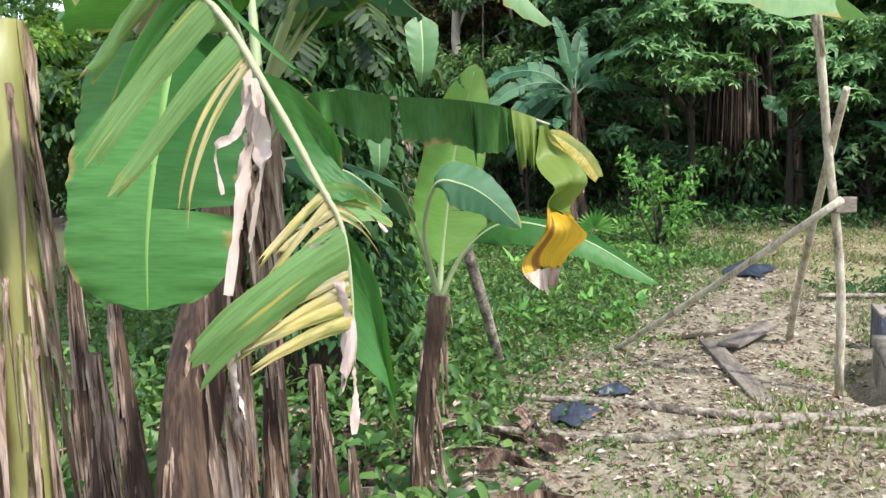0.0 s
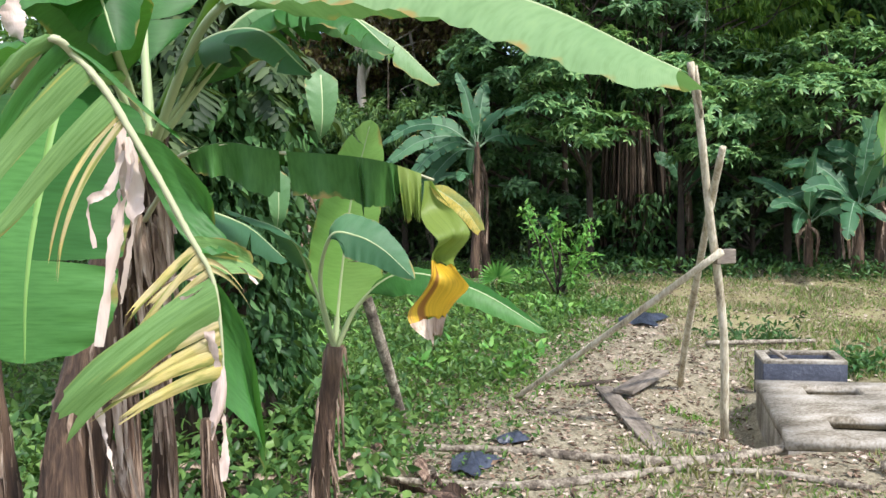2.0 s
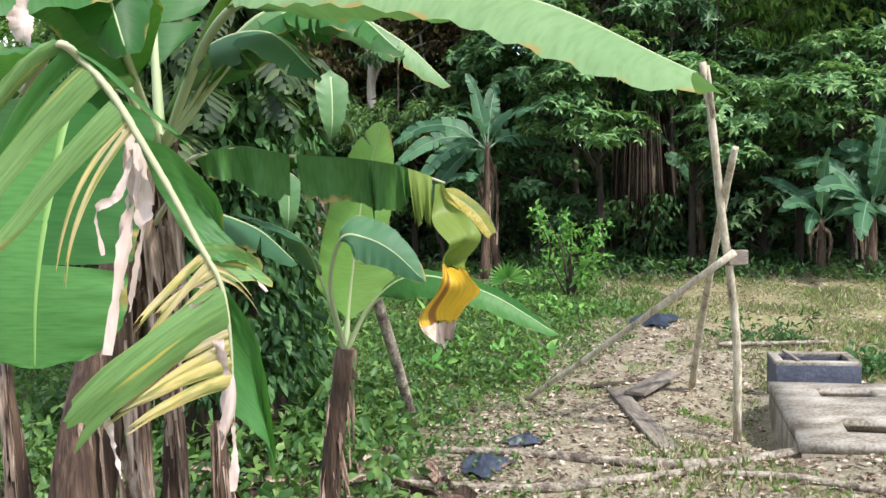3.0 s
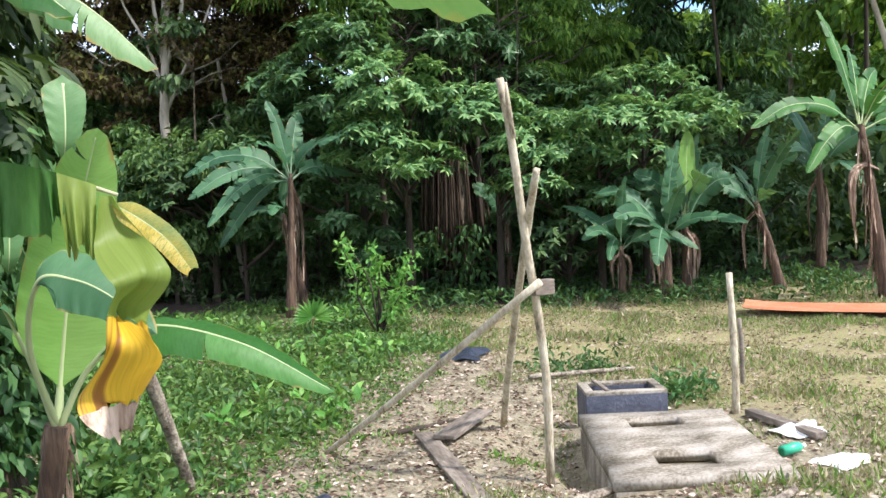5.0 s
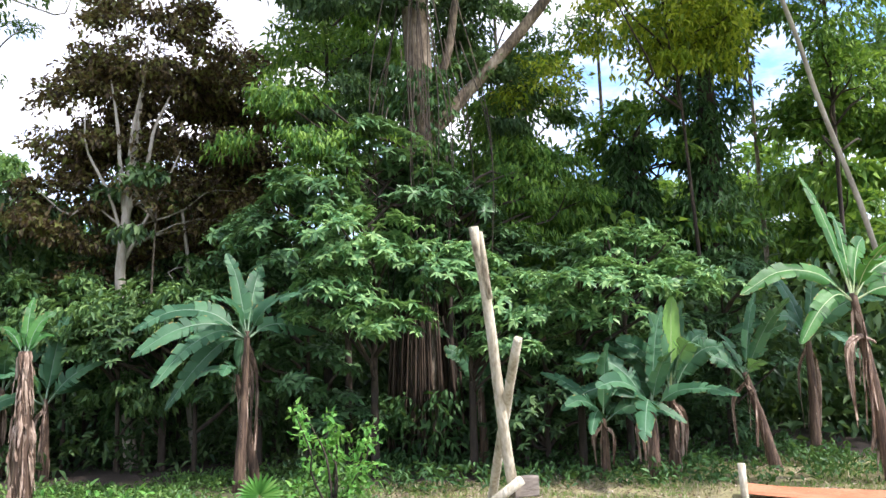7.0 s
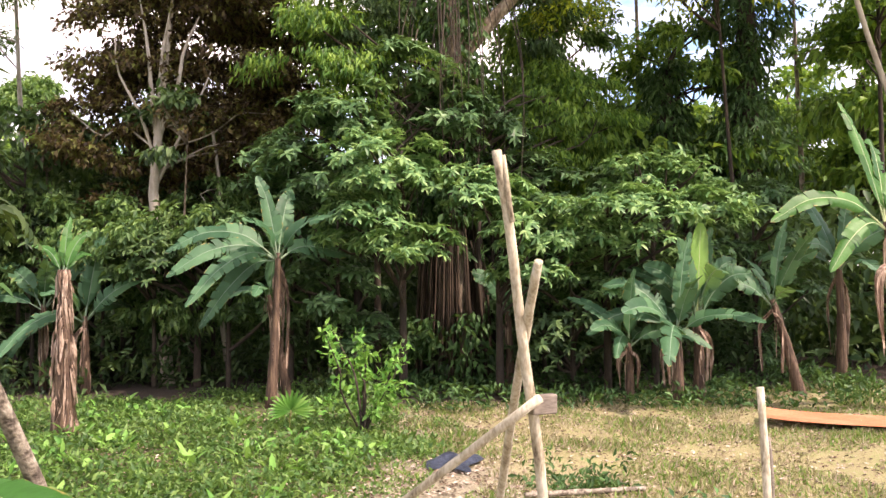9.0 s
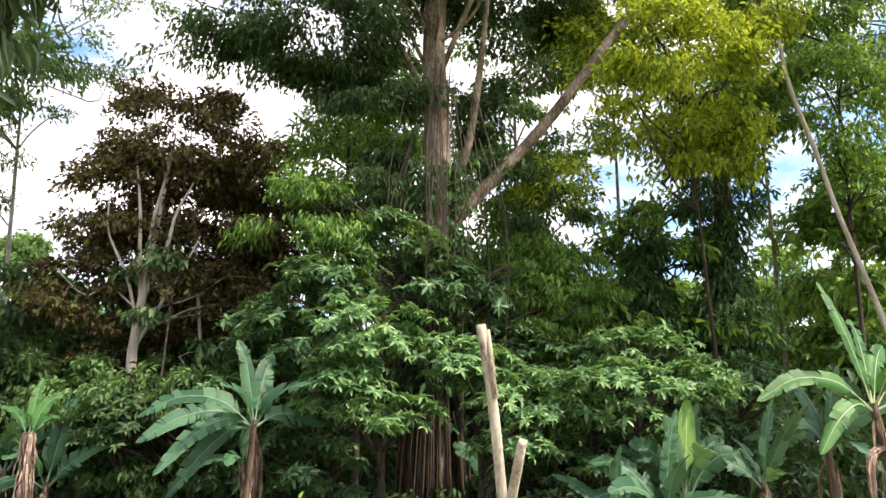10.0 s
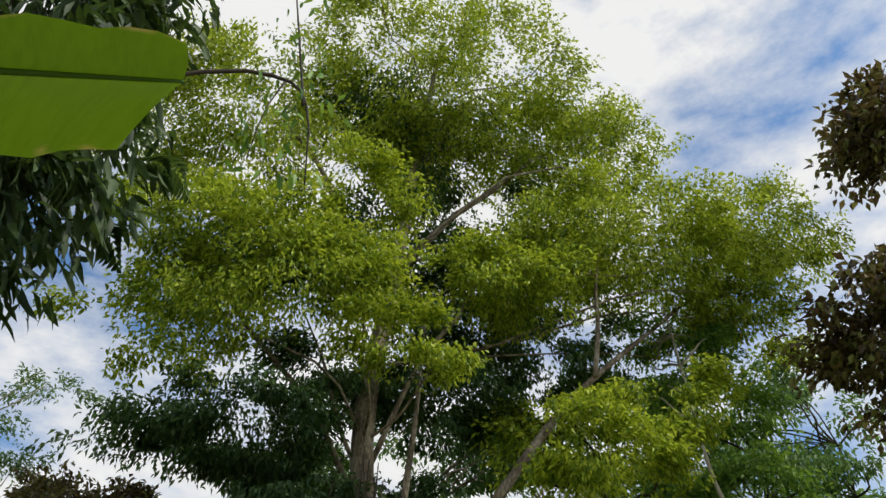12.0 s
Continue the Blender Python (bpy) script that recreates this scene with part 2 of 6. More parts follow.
plastic_white = rough_material("plastic_white", [(0.3, (0.6, 0.6, 0.58)), (0.7, (0.85, 0.85, 0.83))], 8, (1, 1, 1), 0.4, 0.6, 40, 0.0)
plastic_green = rough_material("plastic_green", [(0.3, (0.02, 0.35, 0.2)), (0.7, (0.05, 0.5, 0.3))], 8, (1, 1, 1), 0.3, 0.1, 40, 0.0)

crown_green = G("crown_green", [(0.25, (0.03, 0.1, 0.018)), (0.5, (0.085, 0.21, 0.03)), (0.8, (0.24, 0.4, 0.05))], 0.35, 0.45, tcol=(0.45, 0.65, 0.05), patch=1.4)
# lit and shaded leaves of the giant: light put into two leaf colours
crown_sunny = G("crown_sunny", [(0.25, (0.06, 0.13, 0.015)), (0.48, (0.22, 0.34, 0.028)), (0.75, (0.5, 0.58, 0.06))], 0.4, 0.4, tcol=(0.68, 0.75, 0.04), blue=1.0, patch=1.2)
# crown_green darkened: shade under and inside the canopy put into the leaf colour
crown_shaded = G("crown_shaded", [(0.25, (0.016, 0.042, 0.014)), (0.5, (0.045, 0.1, 0.03)), (0.8, (0.12, 0.2, 0.055))], 0.24, 0.48, patch=1.6)
crown_brown = G("crown_brown", [(0.25, (0.034, 0.024, 0.015)), (0.45, (0.095, 0.064, 0.033)), (0.6, (0.17, 0.13, 0.05)), (0.78, (0.2, 0.23, 0.06))], 0.25, 0.45, tcol=(0.35, 0.25, 0.06), blue=1.0, patch=0.8)
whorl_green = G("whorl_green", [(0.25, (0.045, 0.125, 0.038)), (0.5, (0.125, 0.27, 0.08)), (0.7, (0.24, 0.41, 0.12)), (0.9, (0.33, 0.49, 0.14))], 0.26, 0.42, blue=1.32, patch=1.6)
# darker twin of whorl_green: rosettes turned from the sun, shade put into colour
whorl_shaded = G("whorl_shaded", [(0.25, (0.03, 0.08, 0.026)), (0.5, (0.08, 0.175, 0.052)), (0.85, (0.17, 0.3, 0.095))], 0.2, 0.36, patch=1.6)
vine_green = G("vine_green", [(0.25, (0.025, 0.085, 0.025)), (0.5, (0.055, 0.15, 0.04)), (0.85, (0.13, 0.27, 0.07))], 0.25, 0.3)
# vine_green darkened: shade on climbers and ditch plants put into the colour
vine_dark_shade = G("vine_dark_shade", [(0.25, (0.015, 0.05, 0.012)), (0.5, (0.036, 0.1, 0.024)), (0.85, (0.1, 0.21, 0.05))], 0.2, 0.55, patch=2.5)
fern_green = G("fern_green", [(0.25, (0.012, 0.028, 0.012)), (0.5, (0.03, 0.058, 0.022)), (0.85, (0.085, 0.13, 0.05))], 0.15, 0.6, blue=0.9)
weed_green = G("weed_green", [(0.25, (0.032, 0.09, 0.02)), (0.5, (0.075, 0.17, 0.034)), (0.85, (0.18, 0.3, 0.06))], 0.28, 0.42, patch=1.5)
grass_mat = G("grass", [(0.25, (0.1, 0.24, 0.035)), (0.5, (0.2, 0.36, 0.06)), (0.85, (0.42, 0.44, 0.15))], 0.35, 0.5)
dry_grass = G("dry_grass", [(0.25, (0.24, 0.24, 0.07)), (0.5, (0.42, 0.37, 0.17)), (0.85, (0.58, 0.48, 0.28))], 0.25, 0.6)
bush_green = G("bush_green", [(0.25, (0.075, 0.25, 0.035)), (0.5, (0.14, 0.36, 0.055)), (0.85, (0.26, 0.48, 0.09))], 0.35, 0.4)
far_green = G("far_green", [(0.25, (0.028, 0.075, 0.02)), (0.5, (0.08, 0.17, 0.04)), (0.85, (0.2, 0.32, 0.075))], 0.28, 0.5, patch=1.0)
litter_mat = rough_material("litter", [(0.2, (0.07, 0.042, 0.028)), (0.45, (0.2, 0.13, 0.085)), (0.65, (0.36, 0.27, 0.2)), (0.9, (0.54, 0.46, 0.38))], 9, (1, 1, 1), 0.85, 0.3, 50, 0.9)


# ---- geometry helpers ----
rng = np.random.default_rng(7)


def unit(v):
    v = np.asarray(v, float)
    return v / np.maximum(np.linalg.norm(v, axis=-1, keepdims=True), 1e-9)


def mesh_from(name, V, T, mat, smooth=True, uv=None):
    """Triangles T on vertices V."""
    V, T = np.asarray(V, np.float32), np.asarray(T, np.int32)
    me = bpy.data.meshes.new(name)
    me.vertices.add(len(V))
    me.vertices.foreach_set("co", V.ravel())
    me.loops.add(T.size)
    me.loops.foreach_set("vertex_index", T.ravel())
    me.polygons.add(len(T))
    me.polygons.foreach_set("loop_start", np.arange(0, T.size, 3, dtype=np.int32))
    if uv is not None:
        layer = me.uv_layers.new(name="leaf")
        layer.data.foreach_set("uv", np.asarray(uv, np.float32)[T.ravel()].ravel())
    me.materials.append(mat)
    me.update(calc_edges=True)
    me.validate()
    if smooth:
        me.polygons.foreach_set("use_smooth", np.ones(len(T), bool))
    return me


def part(name, geo, mat, parent=None, label="", smooth=True):
    """One mesh object under a thing or under a part. geo: (vertices, triangles[, uv])."""
    ob = new(name, mesh_from(name, geo[0], geo[1], mat, smooth, geo[2] if len(geo) > 2 else None))
    if parent is not None:
        ob.parent = parent
    return tagged(ob, label)


def thing(name, at, label, category, group="", kind=""):
    """An empty at the base of a thing; its parts are built in its own coordinates."""
    ob = new(name)
    ob.location = at
    ob.empty_display_size = 0.1
    return tagged(ob, label, category, group, kind)


def joined(geos):
    V, T, U, k, has = [], [], [], 0, all(len(g) > 2 for g in geos)
    for g in geos:
        V.append(np.asarray(g[0], float).reshape(-1, 3))
        T.append(np.asarray(g[1], int).reshape(-1, 3) + k)
        if has:
            U.append(g[2])
        k += len(V[-1])
    out = (np.concatenate(V), np.concatenate(T))
    return (*out, np.concatenate(U)) if has else out


def spline(pts, n):
    """A smooth line through a few points."""
    p = np.asarray(pts, float)
    q = np.vstack([2 * p[0] - p[1], p, 2 * p[-1] - p[-2]])
    out = []
    for s in np.linspace(0, len(p) - 1, n):
        i = min(int(s), len(p) - 2)
        t = s - i
        a, b, c, d = q[i:i + 4]
        out.append(0.5 * (2 * b + (c - a) * t + (2 * a - 5 * b + 4 * c - d) * t * t + (3 * b - a - 3 * c + d) * t ** 3))
    return np.array(out)


def tube(pts, radii, sides=8, lump=0.0, flat=1.0, caps=True):
    p = np.asarray(pts, float)
    n = len(p)
    r = np.interp(np.linspace(0, 1, n), np.linspace(0, 1, len(radii)), radii) if len(radii) != n else np.asarray(radii, float)
    tan = unit(np.gradient(p, axis=0))
    ref = np.where(np.abs(tan[:, 2:3]) > 0.9, [[1.0, 0, 0]], [[0, 0, 1.0]])
    a = unit(np.cross(tan, ref))
    b = np.cross(a, tan)
    for i in range(1, n):
        if a[i] @ a[i - 1] < 0:
            a[i], b[i] = -a[i], -b[i]
    ang = np.linspace(0, 2 * np.pi, sides, endpoint=False)
    rr = r[:, None] * (1 + lump * rng.normal(size=(n, sides)))
    V = p[:, None] + rr[..., None] * (np.cos(ang)[None, :, None] * a[:, None] + flat * np.sin(ang)[None, :, None] * b[:, None])
    V = V.reshape(-1, 3)
    i, j = np.meshgrid(np.arange(n - 1), np.arange(sides), indexing="ij")
    k = (j + 1) % sides
    A, B, C, D = (x.ravel() for x in (i * sides + j, i * sides + k, (i + 1) * sides + k, (i + 1) * sides + j))
    T = np.concatenate([np.stack([A, B, C], 1), np.stack([A, C, D], 1)])
    if caps:
        m = len(V)
        V = np.vstack([V, p[0], p[-1]])
        jj = np.arange(sides)
        kk = (jj + 1) % sides
        T = np.vstack([T, np.stack([np.full(sides, m), kk, jj], 1), np.stack([np.full(sides, m + 1), (n - 1) * sides + jj, (n - 1) * sides + kk], 1)])
    return V, T


def slabs(boxes, bevel=0.01):
    """Bevelled boxes (centre, size, turn about z), as one geometry."""
    out = []
    for c, s, turn in boxes:
        bm = bmesh.new()
        bmesh.ops.create_cube(bm, size=1)
        bmesh.ops.scale(bm, vec=s, verts=bm.verts)
        bmesh.ops.bevel(bm, geom=bm.edges[:], offset=min(bevel, 0.3 * min(s)), segments=2, affect="EDGES", profile=0.6)
        bmesh.ops.triangulate(bm, faces=bm.faces)
        bm.verts.ensure_lookup_table()
        m = pose(*c, 0, 0, turn)
        out.append((np.array([m @ v.co for v in bm.verts]), np.array([[v.index for v in f.verts] for f in bm.faces])))
        bm.free()
    return joined(out)


def leaf_cards(C, D, N, L, W, fine=False, droop=0.25, fold=0.18):
    """Leaves: base C, way D, face N, length L, width W. fine: eight triangles each, with a midline."""
    C, D, N = np.asarray(C, float), unit(D), np.asarray(N, float)
    n = len(C)
    L, W = np.broadcast_to(L, n)[:, None], np.broadcast_to(W, n)[:, None]
    N = unit(N - (N * D).sum(1, keepdims=True) * D)
    S = np.cross(D, N)
    if not fine:
        V = np.stack([C, C + D * L * 0.45 + S * W / 2 + N * W * fold, C + D * L - N * L * droop, C + D * L * 0.45 - S * W / 2 + N * W * fold], 1)
        F = np.array([[0, 1, 2], [0, 2, 3]])
    else:
        st = []
        for s, w in ((0.3, 0.5), (0.7, 0.38)):
            m = C + D * L * s - N * L * droop * s * s
            st += [m + S * W * w + N * W * fold * w * 2, m, m - S * W * w + N * W * fold * w * 2]
        V = np.stack([C, *st, C + D * L - N * L * droop], 1)
        F = np.array([[0, 1, 2], [0, 2, 3], [1, 4, 5], [1, 5, 2], [2, 5, 6], [2, 6, 3], [4, 7, 5], [5, 7, 6]])
    k = V.shape[1]
    return V.reshape(-1, 3), (F[None] + (np.arange(n) * k)[:, None, None]).reshape(-1, 3)


def ball(n):
    v = rng.normal(size=(n, 3))
    return unit(v) * rng.random((n, 1)) ** (1 / 3)


def blob_clusters(blobs, hollow=0.5):
    """Cluster centres and outward ways in ellipsoids (centre, radii, count): flat boughs set mostly near the outside, with gaps."""
    P, O = [], []
    for c, r, n in blobs:
        r = np.asarray(r, float)
        m = max(5, n // 13)
        v = unit(rng.normal(size=(m * 4, 3)))
        v = v[np.array([noise.noise(Vector(d * 2.2 + np.array(c))) for d in v]) > -0.05][:m]
        d = hollow + (1.0 - hollow) * rng.random((len(v), 1)) ** 0.6
        bough = np.array(c) + v * d * r
        k = -(-n // len(v))
        size = np.clip(0.36 * r.mean(), 0.22, 0.85)
        off = rng.normal(size=(len(v), k, 3)) * np.array([0.55, 0.55, 0.16]) * size * rng.uniform(0.7, 1.4, (len(v), 1, 1))
        along = (off[..., :2] * v[:, None, :2]).sum(-1)
        off[..., 2] -= 0.35 * along + 0.12 * (off[..., :2] ** 2).sum(-1) / size
        P.append((bough[:, None] + off).reshape(-1, 3))
        O.append(unit(np.repeat(v, k, 0) * 0.7 + off.reshape(-1, 3) * 0.8))
    return np.vstack(P), np.vstack(O)


def sprays(P, O, k, spread, L, W, hang=0.5, fine=False, jitter=0.5):
    """k leaves about each cluster centre."""
    n = len(P)
    C = np.repeat(P, k, 0) + ball(n * k) * spread * np.array([1, 1, 0.4])
    D = np.repeat(O, k, 0) * 0.5 + rng.normal(size=(n * k, 3)) * jitter + np.array([0, 0, -hang])
    N = rng.normal(size=(n * k, 3)) * 0.5 + np.array([0, 0, 1.0])
    s = rng.uniform(0.65, 1.25, n * k)
    return leaf_cards(C, D, N, L * s, W * s, fine)


def whorls(P, O, k, L, W, fine=True):
    """Rosettes: k drooping leaves round one twig end."""
    n = len(P)
    up = unit(O * 0.5 + np.array([0, 0, 1.0]) + rng.normal(size=(n, 3)) * 0.25)
    a = unit(np.cross(up, rng.normal(size=(n, 3))))
    b = np.cross(up, a)
    ang = (np.arange(k) / k * 2 * np.pi)[None] + rng.random((n, 1)) * 6 + rng.normal(size=(n, k)) * 0.15
    D = np.cos(ang)[..., None] * a[:, None] + np.sin(ang)[..., None] * b[:, None] + up[:, None] * rng.normal(0.12, 0.3, (n, k, 1))
    s = rng.uniform(0.7, 1.2, (n, k)).ravel()
    return leaf_cards(np.repeat(P, k, 0), D.reshape(-1, 3), np.repeat(up, k, 0), L * s, W * s, fine, 0.35)


# ---- ground ----
EDGE_Y, EDGE_X = [3.0, 4.2, 5.2, 6.7, 9.4, 10.7, 13.5], [0.0, 0.15, 0.5, 1.0, 2.7, 3.1, 3.4]


def green_edge(y):
    return np.interp(y, EDGE_Y, EDGE_X)


def ground_z(x, y):
    """Height of the soil: gentle swells, the pit beside the tank, a rise to the right-hand lawn."""
    x, y = np.asarray(x, float), np.asarray(y, float)
    z = 0.025 * np.sin(1.3 * x + 0.6) * np.cos(1.1 * y) + 0.015 * np.sin(3.1 * x + 2 * y) + 0.008 * np.sin(7.3 * x - 3) * np.sin(6.1 * y)
    z = z - 0.3 * np.exp(-(((x - 2.72) / 0.3) ** 2 + ((y - 6.1) / 0.42) ** 2))
    z = z - 0.22 * np.exp(-(((x - 2.74 - 0.3 * (y - 5.5)) / 0.17) ** 2 + ((y - 5.55) / 0.5) ** 2)) + 0.1 * np.exp(-(((x - 3.15) / 0.75) ** 2 + ((y - 4.3 + 0.3 * (x - 3.1)) / 0.3) ** 2))
    z = z - 0.22 * np.exp(-(((x - 3.6) / 0.7) ** 2 + ((y - 6.9) / 0.5) ** 2))
    z = z - 0.34 * np.exp(-(((x - 4.0) / 0.42) ** 2 + ((y - 8.3) / 0.4) ** 2))
    far = np.clip((np.hypot(x - 3, y - 8) - 14) / 40, 0, 1)
    return z * (1 - far)


def build_ground():
    ax = np.unique(np.concatenate([np.linspace(-900, -40, 12), np.linspace(-40, -6, 24), np.arange(-6, 13, 0.09), np.linspace(13, 50, 26), np.linspace(50, 900, 12)]))
    ay = np.unique(np.concatenate([np.linspace(-900, -30, 12), np.linspace(-30, 1, 20), np.arange(1, 18, 0.09), np.linspace(18, 60, 30), np.linspace(60, 1500, 14)]))
    X, Y = np.meshgrid(ax, ay, indexing="xy")
    V = np.stack([X, Y, ground_z(X, Y)], -1).reshape(-1, 3)
    i, j = np.meshgrid(np.arange(len(ay) - 1), np.arange(len(ax) - 1), indexing="ij")
    A = (i * len(ax) + j).ravel()
    B, C, D = A + 1, A + 1 + len(ax), A + len(ax)
    T = np.concatenate([np.stack([A, B, C], 1), np.stack([A, C, D], 1)])
    m, n, l, b = material("soil")
    tc = n.new("ShaderNodeTexCoord")
    ns = []
    for s, d in ((1.1, 5), (7.0, 6), (45.0, 6)):
        t = n.new("ShaderNodeTexNoise")
        t.inputs["Scale"].default_value, t.inputs["Detail"].default_value = s, d
        l.new(tc.outputs["Object"], t.inputs["Vector"])
        ns.append(t)
    soil = ramp(n, [(0.3, (0.085, 0.075, 0.048)), (0.5, (0.245, 0.215, 0.145)), (0.7, (0.4, 0.36, 0.26))])
    green = ramp(n, [(0.3, (0.03, 0.05, 0.015)), (0.5, (0.08, 0.085, 0.035)), (0.66, (0.14, 0.11, 0.06))])
    lawn = ramp(n, [(0.3, (0.14, 0.14, 0.05)), (0.5, (0.29, 0.25, 0.13)), (0.66, (0.17, 0.23, 0.06))])
    for r in (soil, green, lawn):
        mx = n.new("ShaderNodeMath")
        mx.operation, mx.inputs[1].default_value = "MULTIPLY_ADD", 0.5
        hf = n.new("ShaderNodeMath")
        hf.operation, hf.inputs[1].default_value = "MULTIPLY", 0.5
        l.new(ns[1].outputs["Fac"], hf.inputs[0])
        l.new(ns[2].outputs["Fac"], mx.inputs[0])
        l.new(hf.outputs[0], mx.inputs[2])
        l.new(mx.outputs[0], r.inputs[0])
    at = n.new("ShaderNodeVertexColor")
    at.layer_name = "cover"
    sep = n.new("ShaderNodeSeparateColor")
    l.new(at.outputs[0], sep.inputs[0])
    m1, m2 = n.new("ShaderNodeMixRGB"), n.new("ShaderNodeMixRGB")
    l.new(sep.outputs[0], m1.inputs[0])
    l.new(soil.outputs[0], m1.inputs[1])
    l.new(green.outputs[0], m1.inputs[2])
    l.new(sep.outputs[1], m2.inputs[0])
    l.new(m1.outputs[0], m2.inputs[1])
    l.new(lawn.outputs[0], m2.inputs[2])
    # leaf mould made near black: the shade under the plants is put in
    shaded_humus = ramp(n, [(0.35, (0.012, 0.009, 0.006)), (0.6, (0.05, 0.034, 0.022)), (0.75, (0.11, 0.08, 0.055))])
    l.new(ns[2].outputs["Fac"], shaded_humus.inputs[0])
    m3 = n.new("ShaderNodeMixRGB")
    l.new(sep.outputs[2], m3.inputs[0])
    l.new(m2.outputs[0], m3.inputs[1])
    l.new(shaded_humus.outputs[0], m3.inputs[2])
    l.new(m3.outputs[0], b.inputs["Base Color"])
    b.inputs["Roughness"].default_value = 0.95
    bp = n.new("ShaderNodeBump")
    bp.inputs["Strength"].default_value, bp.inputs["Distance"].default_value = 0.7, 0.03
    l.new(ns[2].outputs["Fac"], bp.inputs["Height"])
    l.new(bp.outputs[0], b.inputs["Normal"])
    me = mesh_from("ground", V, T, m)
    col = me.color_attributes.new("cover", "FLOAT_COLOR", "POINT")
    x, y = V[:, 0], V[:, 1]
    wob = 0.25 * np.sin(2.1 * y) + 0.2 * np.sin(3.3 * x + y)
    gr = np.clip((green_edge(y) - x + wob) * 2 + 0.3, 0, 1)
    lw = np.clip((x - 3.3 - 0.25 * (9 - y) * (y < 9) + wob) * 1.2, 0, 1)
    # mask of that shade-dark floor: under the wood, then under the bananas
    wood = np.clip((y - np.interp(x, [-6, 2.5, 4, 8, 12], [15.6, 14.6, 12.2, 12.4, 11.8]) + wob) * 1.5, 0, 1) * (y < 80)
    wood = np.maximum(wood, np.clip((0.25 - x + 0.5 * wob) * 2, 0, 1) * np.clip((5.2 - y) * 1.5, 0, 1) * np.clip((y - 0.5) * 2, 0, 1))
    data = np.stack([gr, lw * (1 - gr), wood, 1 + 0 * x], 1).astype(np.float32)
    col.data.foreach_set("color", data.ravel())
    tagged(new("ground", me), "trodden soil with leaf litter, weeds and dry grass", "ground", kind="structure")


build_ground()


# ---- banana plants ----
def banana_blade(pts, width, up, fold=0.25, droop=0.7, petiole=0.14, tears=3, loose=0.5, seed=1, n=34, across=6, half=(1, 1), cut=1.0, blunt=2.6, lag=0.12):
    """A banana leaf: blade (torn along its cross veins) and midrib, as two geometries, along a line of a few points."""
    r = np.random.default_rng(seed)
    mid = spline(pts, n)
    tan = unit(np.gradient(mid, axis=0))
    upv = np.asarray(up, float)[None] - (tan @ np.asarray(up, float))[:, None] * tan
    upv = unit(upv)
    side = np.cross(tan, upv)
    s = np.linspace(0, 1, n)
    u = np.clip((s - petiole) / (1 - petiole), 0, 1)
    w = width / 2 * np.clip(u / 0.16, 0, 1) ** 0.6 * np.clip(1 - (u * cut) ** blunt, 0, 1) ** 0.6
    w = w * (1 + 0.05 * np.convolve(r.normal(size=n + 4), np.ones(5) / 5, "valid"))
    first = int(np.argmax(u > 0)) - 1
    V, T, U, k = [], [], [], 0
    for sg, hf in ((1, half[0]), (-1, half[1])):
        cuts = sorted(set([first, n - 1] + list(r.integers(first + 3, n - 2, tears)))) if tears else [first, n - 1]
        for a, b in zip(cuts[:-1], cuts[1:]):
            if b - a < 1:
                continue
            extra = r.normal(0, loose) if tears else 0
            reach = r.uniform(0.85, 1.05) if tears else 1
            idx = np.arange(a, b + 1)
            q = np.linspace(0, 1, across)
            ang = fold - (droop + max(extra, -droop * 0.6)) * q[None] ** 1.2 + 0 * idx[:, None]
            step = (w[idx] * hf * reach)[:, None] / (across - 1)
            dx, dz = np.cumsum(np.cos(ang) * step, 1) - np.cos(ang[:, :1]) * step, np.cumsum(np.sin(ang) * step, 1) - np.sin(ang[:, :1]) * step
            rip = 0.005 * width / 0.3 * np.sin(idx * 1.9 + seed)[:, None] * q[None] ** 2
            ahead = (q[None] ** 2) * width * lag
            P = mid[idx][:, None] + sg * side[idx][:, None] * dx[..., None] + upv[idx][:, None] * (dz + rip)[..., None] + tan[idx][:, None] * ahead[..., None]
            if tears:
                gap = np.zeros(len(idx))
                gap[0], gap[-1] = 0.25, -0.25
                P = P + tan[idx][:, None] * (gap[:, None] * q[None] ** 2 * width * 0.12)[..., None]
            V.append(P.reshape(-1, 3))
            U.append(np.stack([(s[idx][:, None] * 3 + 0 * q[None]), 0.05 * q[None] + 0 * idx[:, None]], -1).reshape(-1, 2))
            i, j = np.meshgrid(np.arange(len(idx) - 1), np.arange(across - 1), indexing="ij")
            A = (i * across + j).ravel() + k
            B, C, D = A + 1, A + across + 1, A + across
            T.append(np.concatenate([np.stack([A, B, C], 1), np.stack([A, C, D], 1)]))
            k += len(idx) * across
    rad = np.interp(s, [0, petiole, 0.6, 1], [0.022, 0.016, 0.01, 0.003]) * (width / 0.42)
    rib = tube(mid - upv * rad[:, None] * 0.6, rad, 6)
    return (np.concatenate(V), np.concatenate(T), np.concatenate(U)), rib


def add_leaf(plant, pts, width, up=(0, 0, 1), mat=None, rib=None, label="", name="leaf", **kw):
    """A leaf under a plant whose base is at the plant's location; pts in the world."""
    o = np.array(plant.location)
    blade, stalk = banana_blade(np.asarray(pts, float) - o, width, up, **kw)
    lf = part(name, blade, mat or banana_green, plant, label)
    part("midrib", stalk, rib or midrib_mat, lf)
    return lf


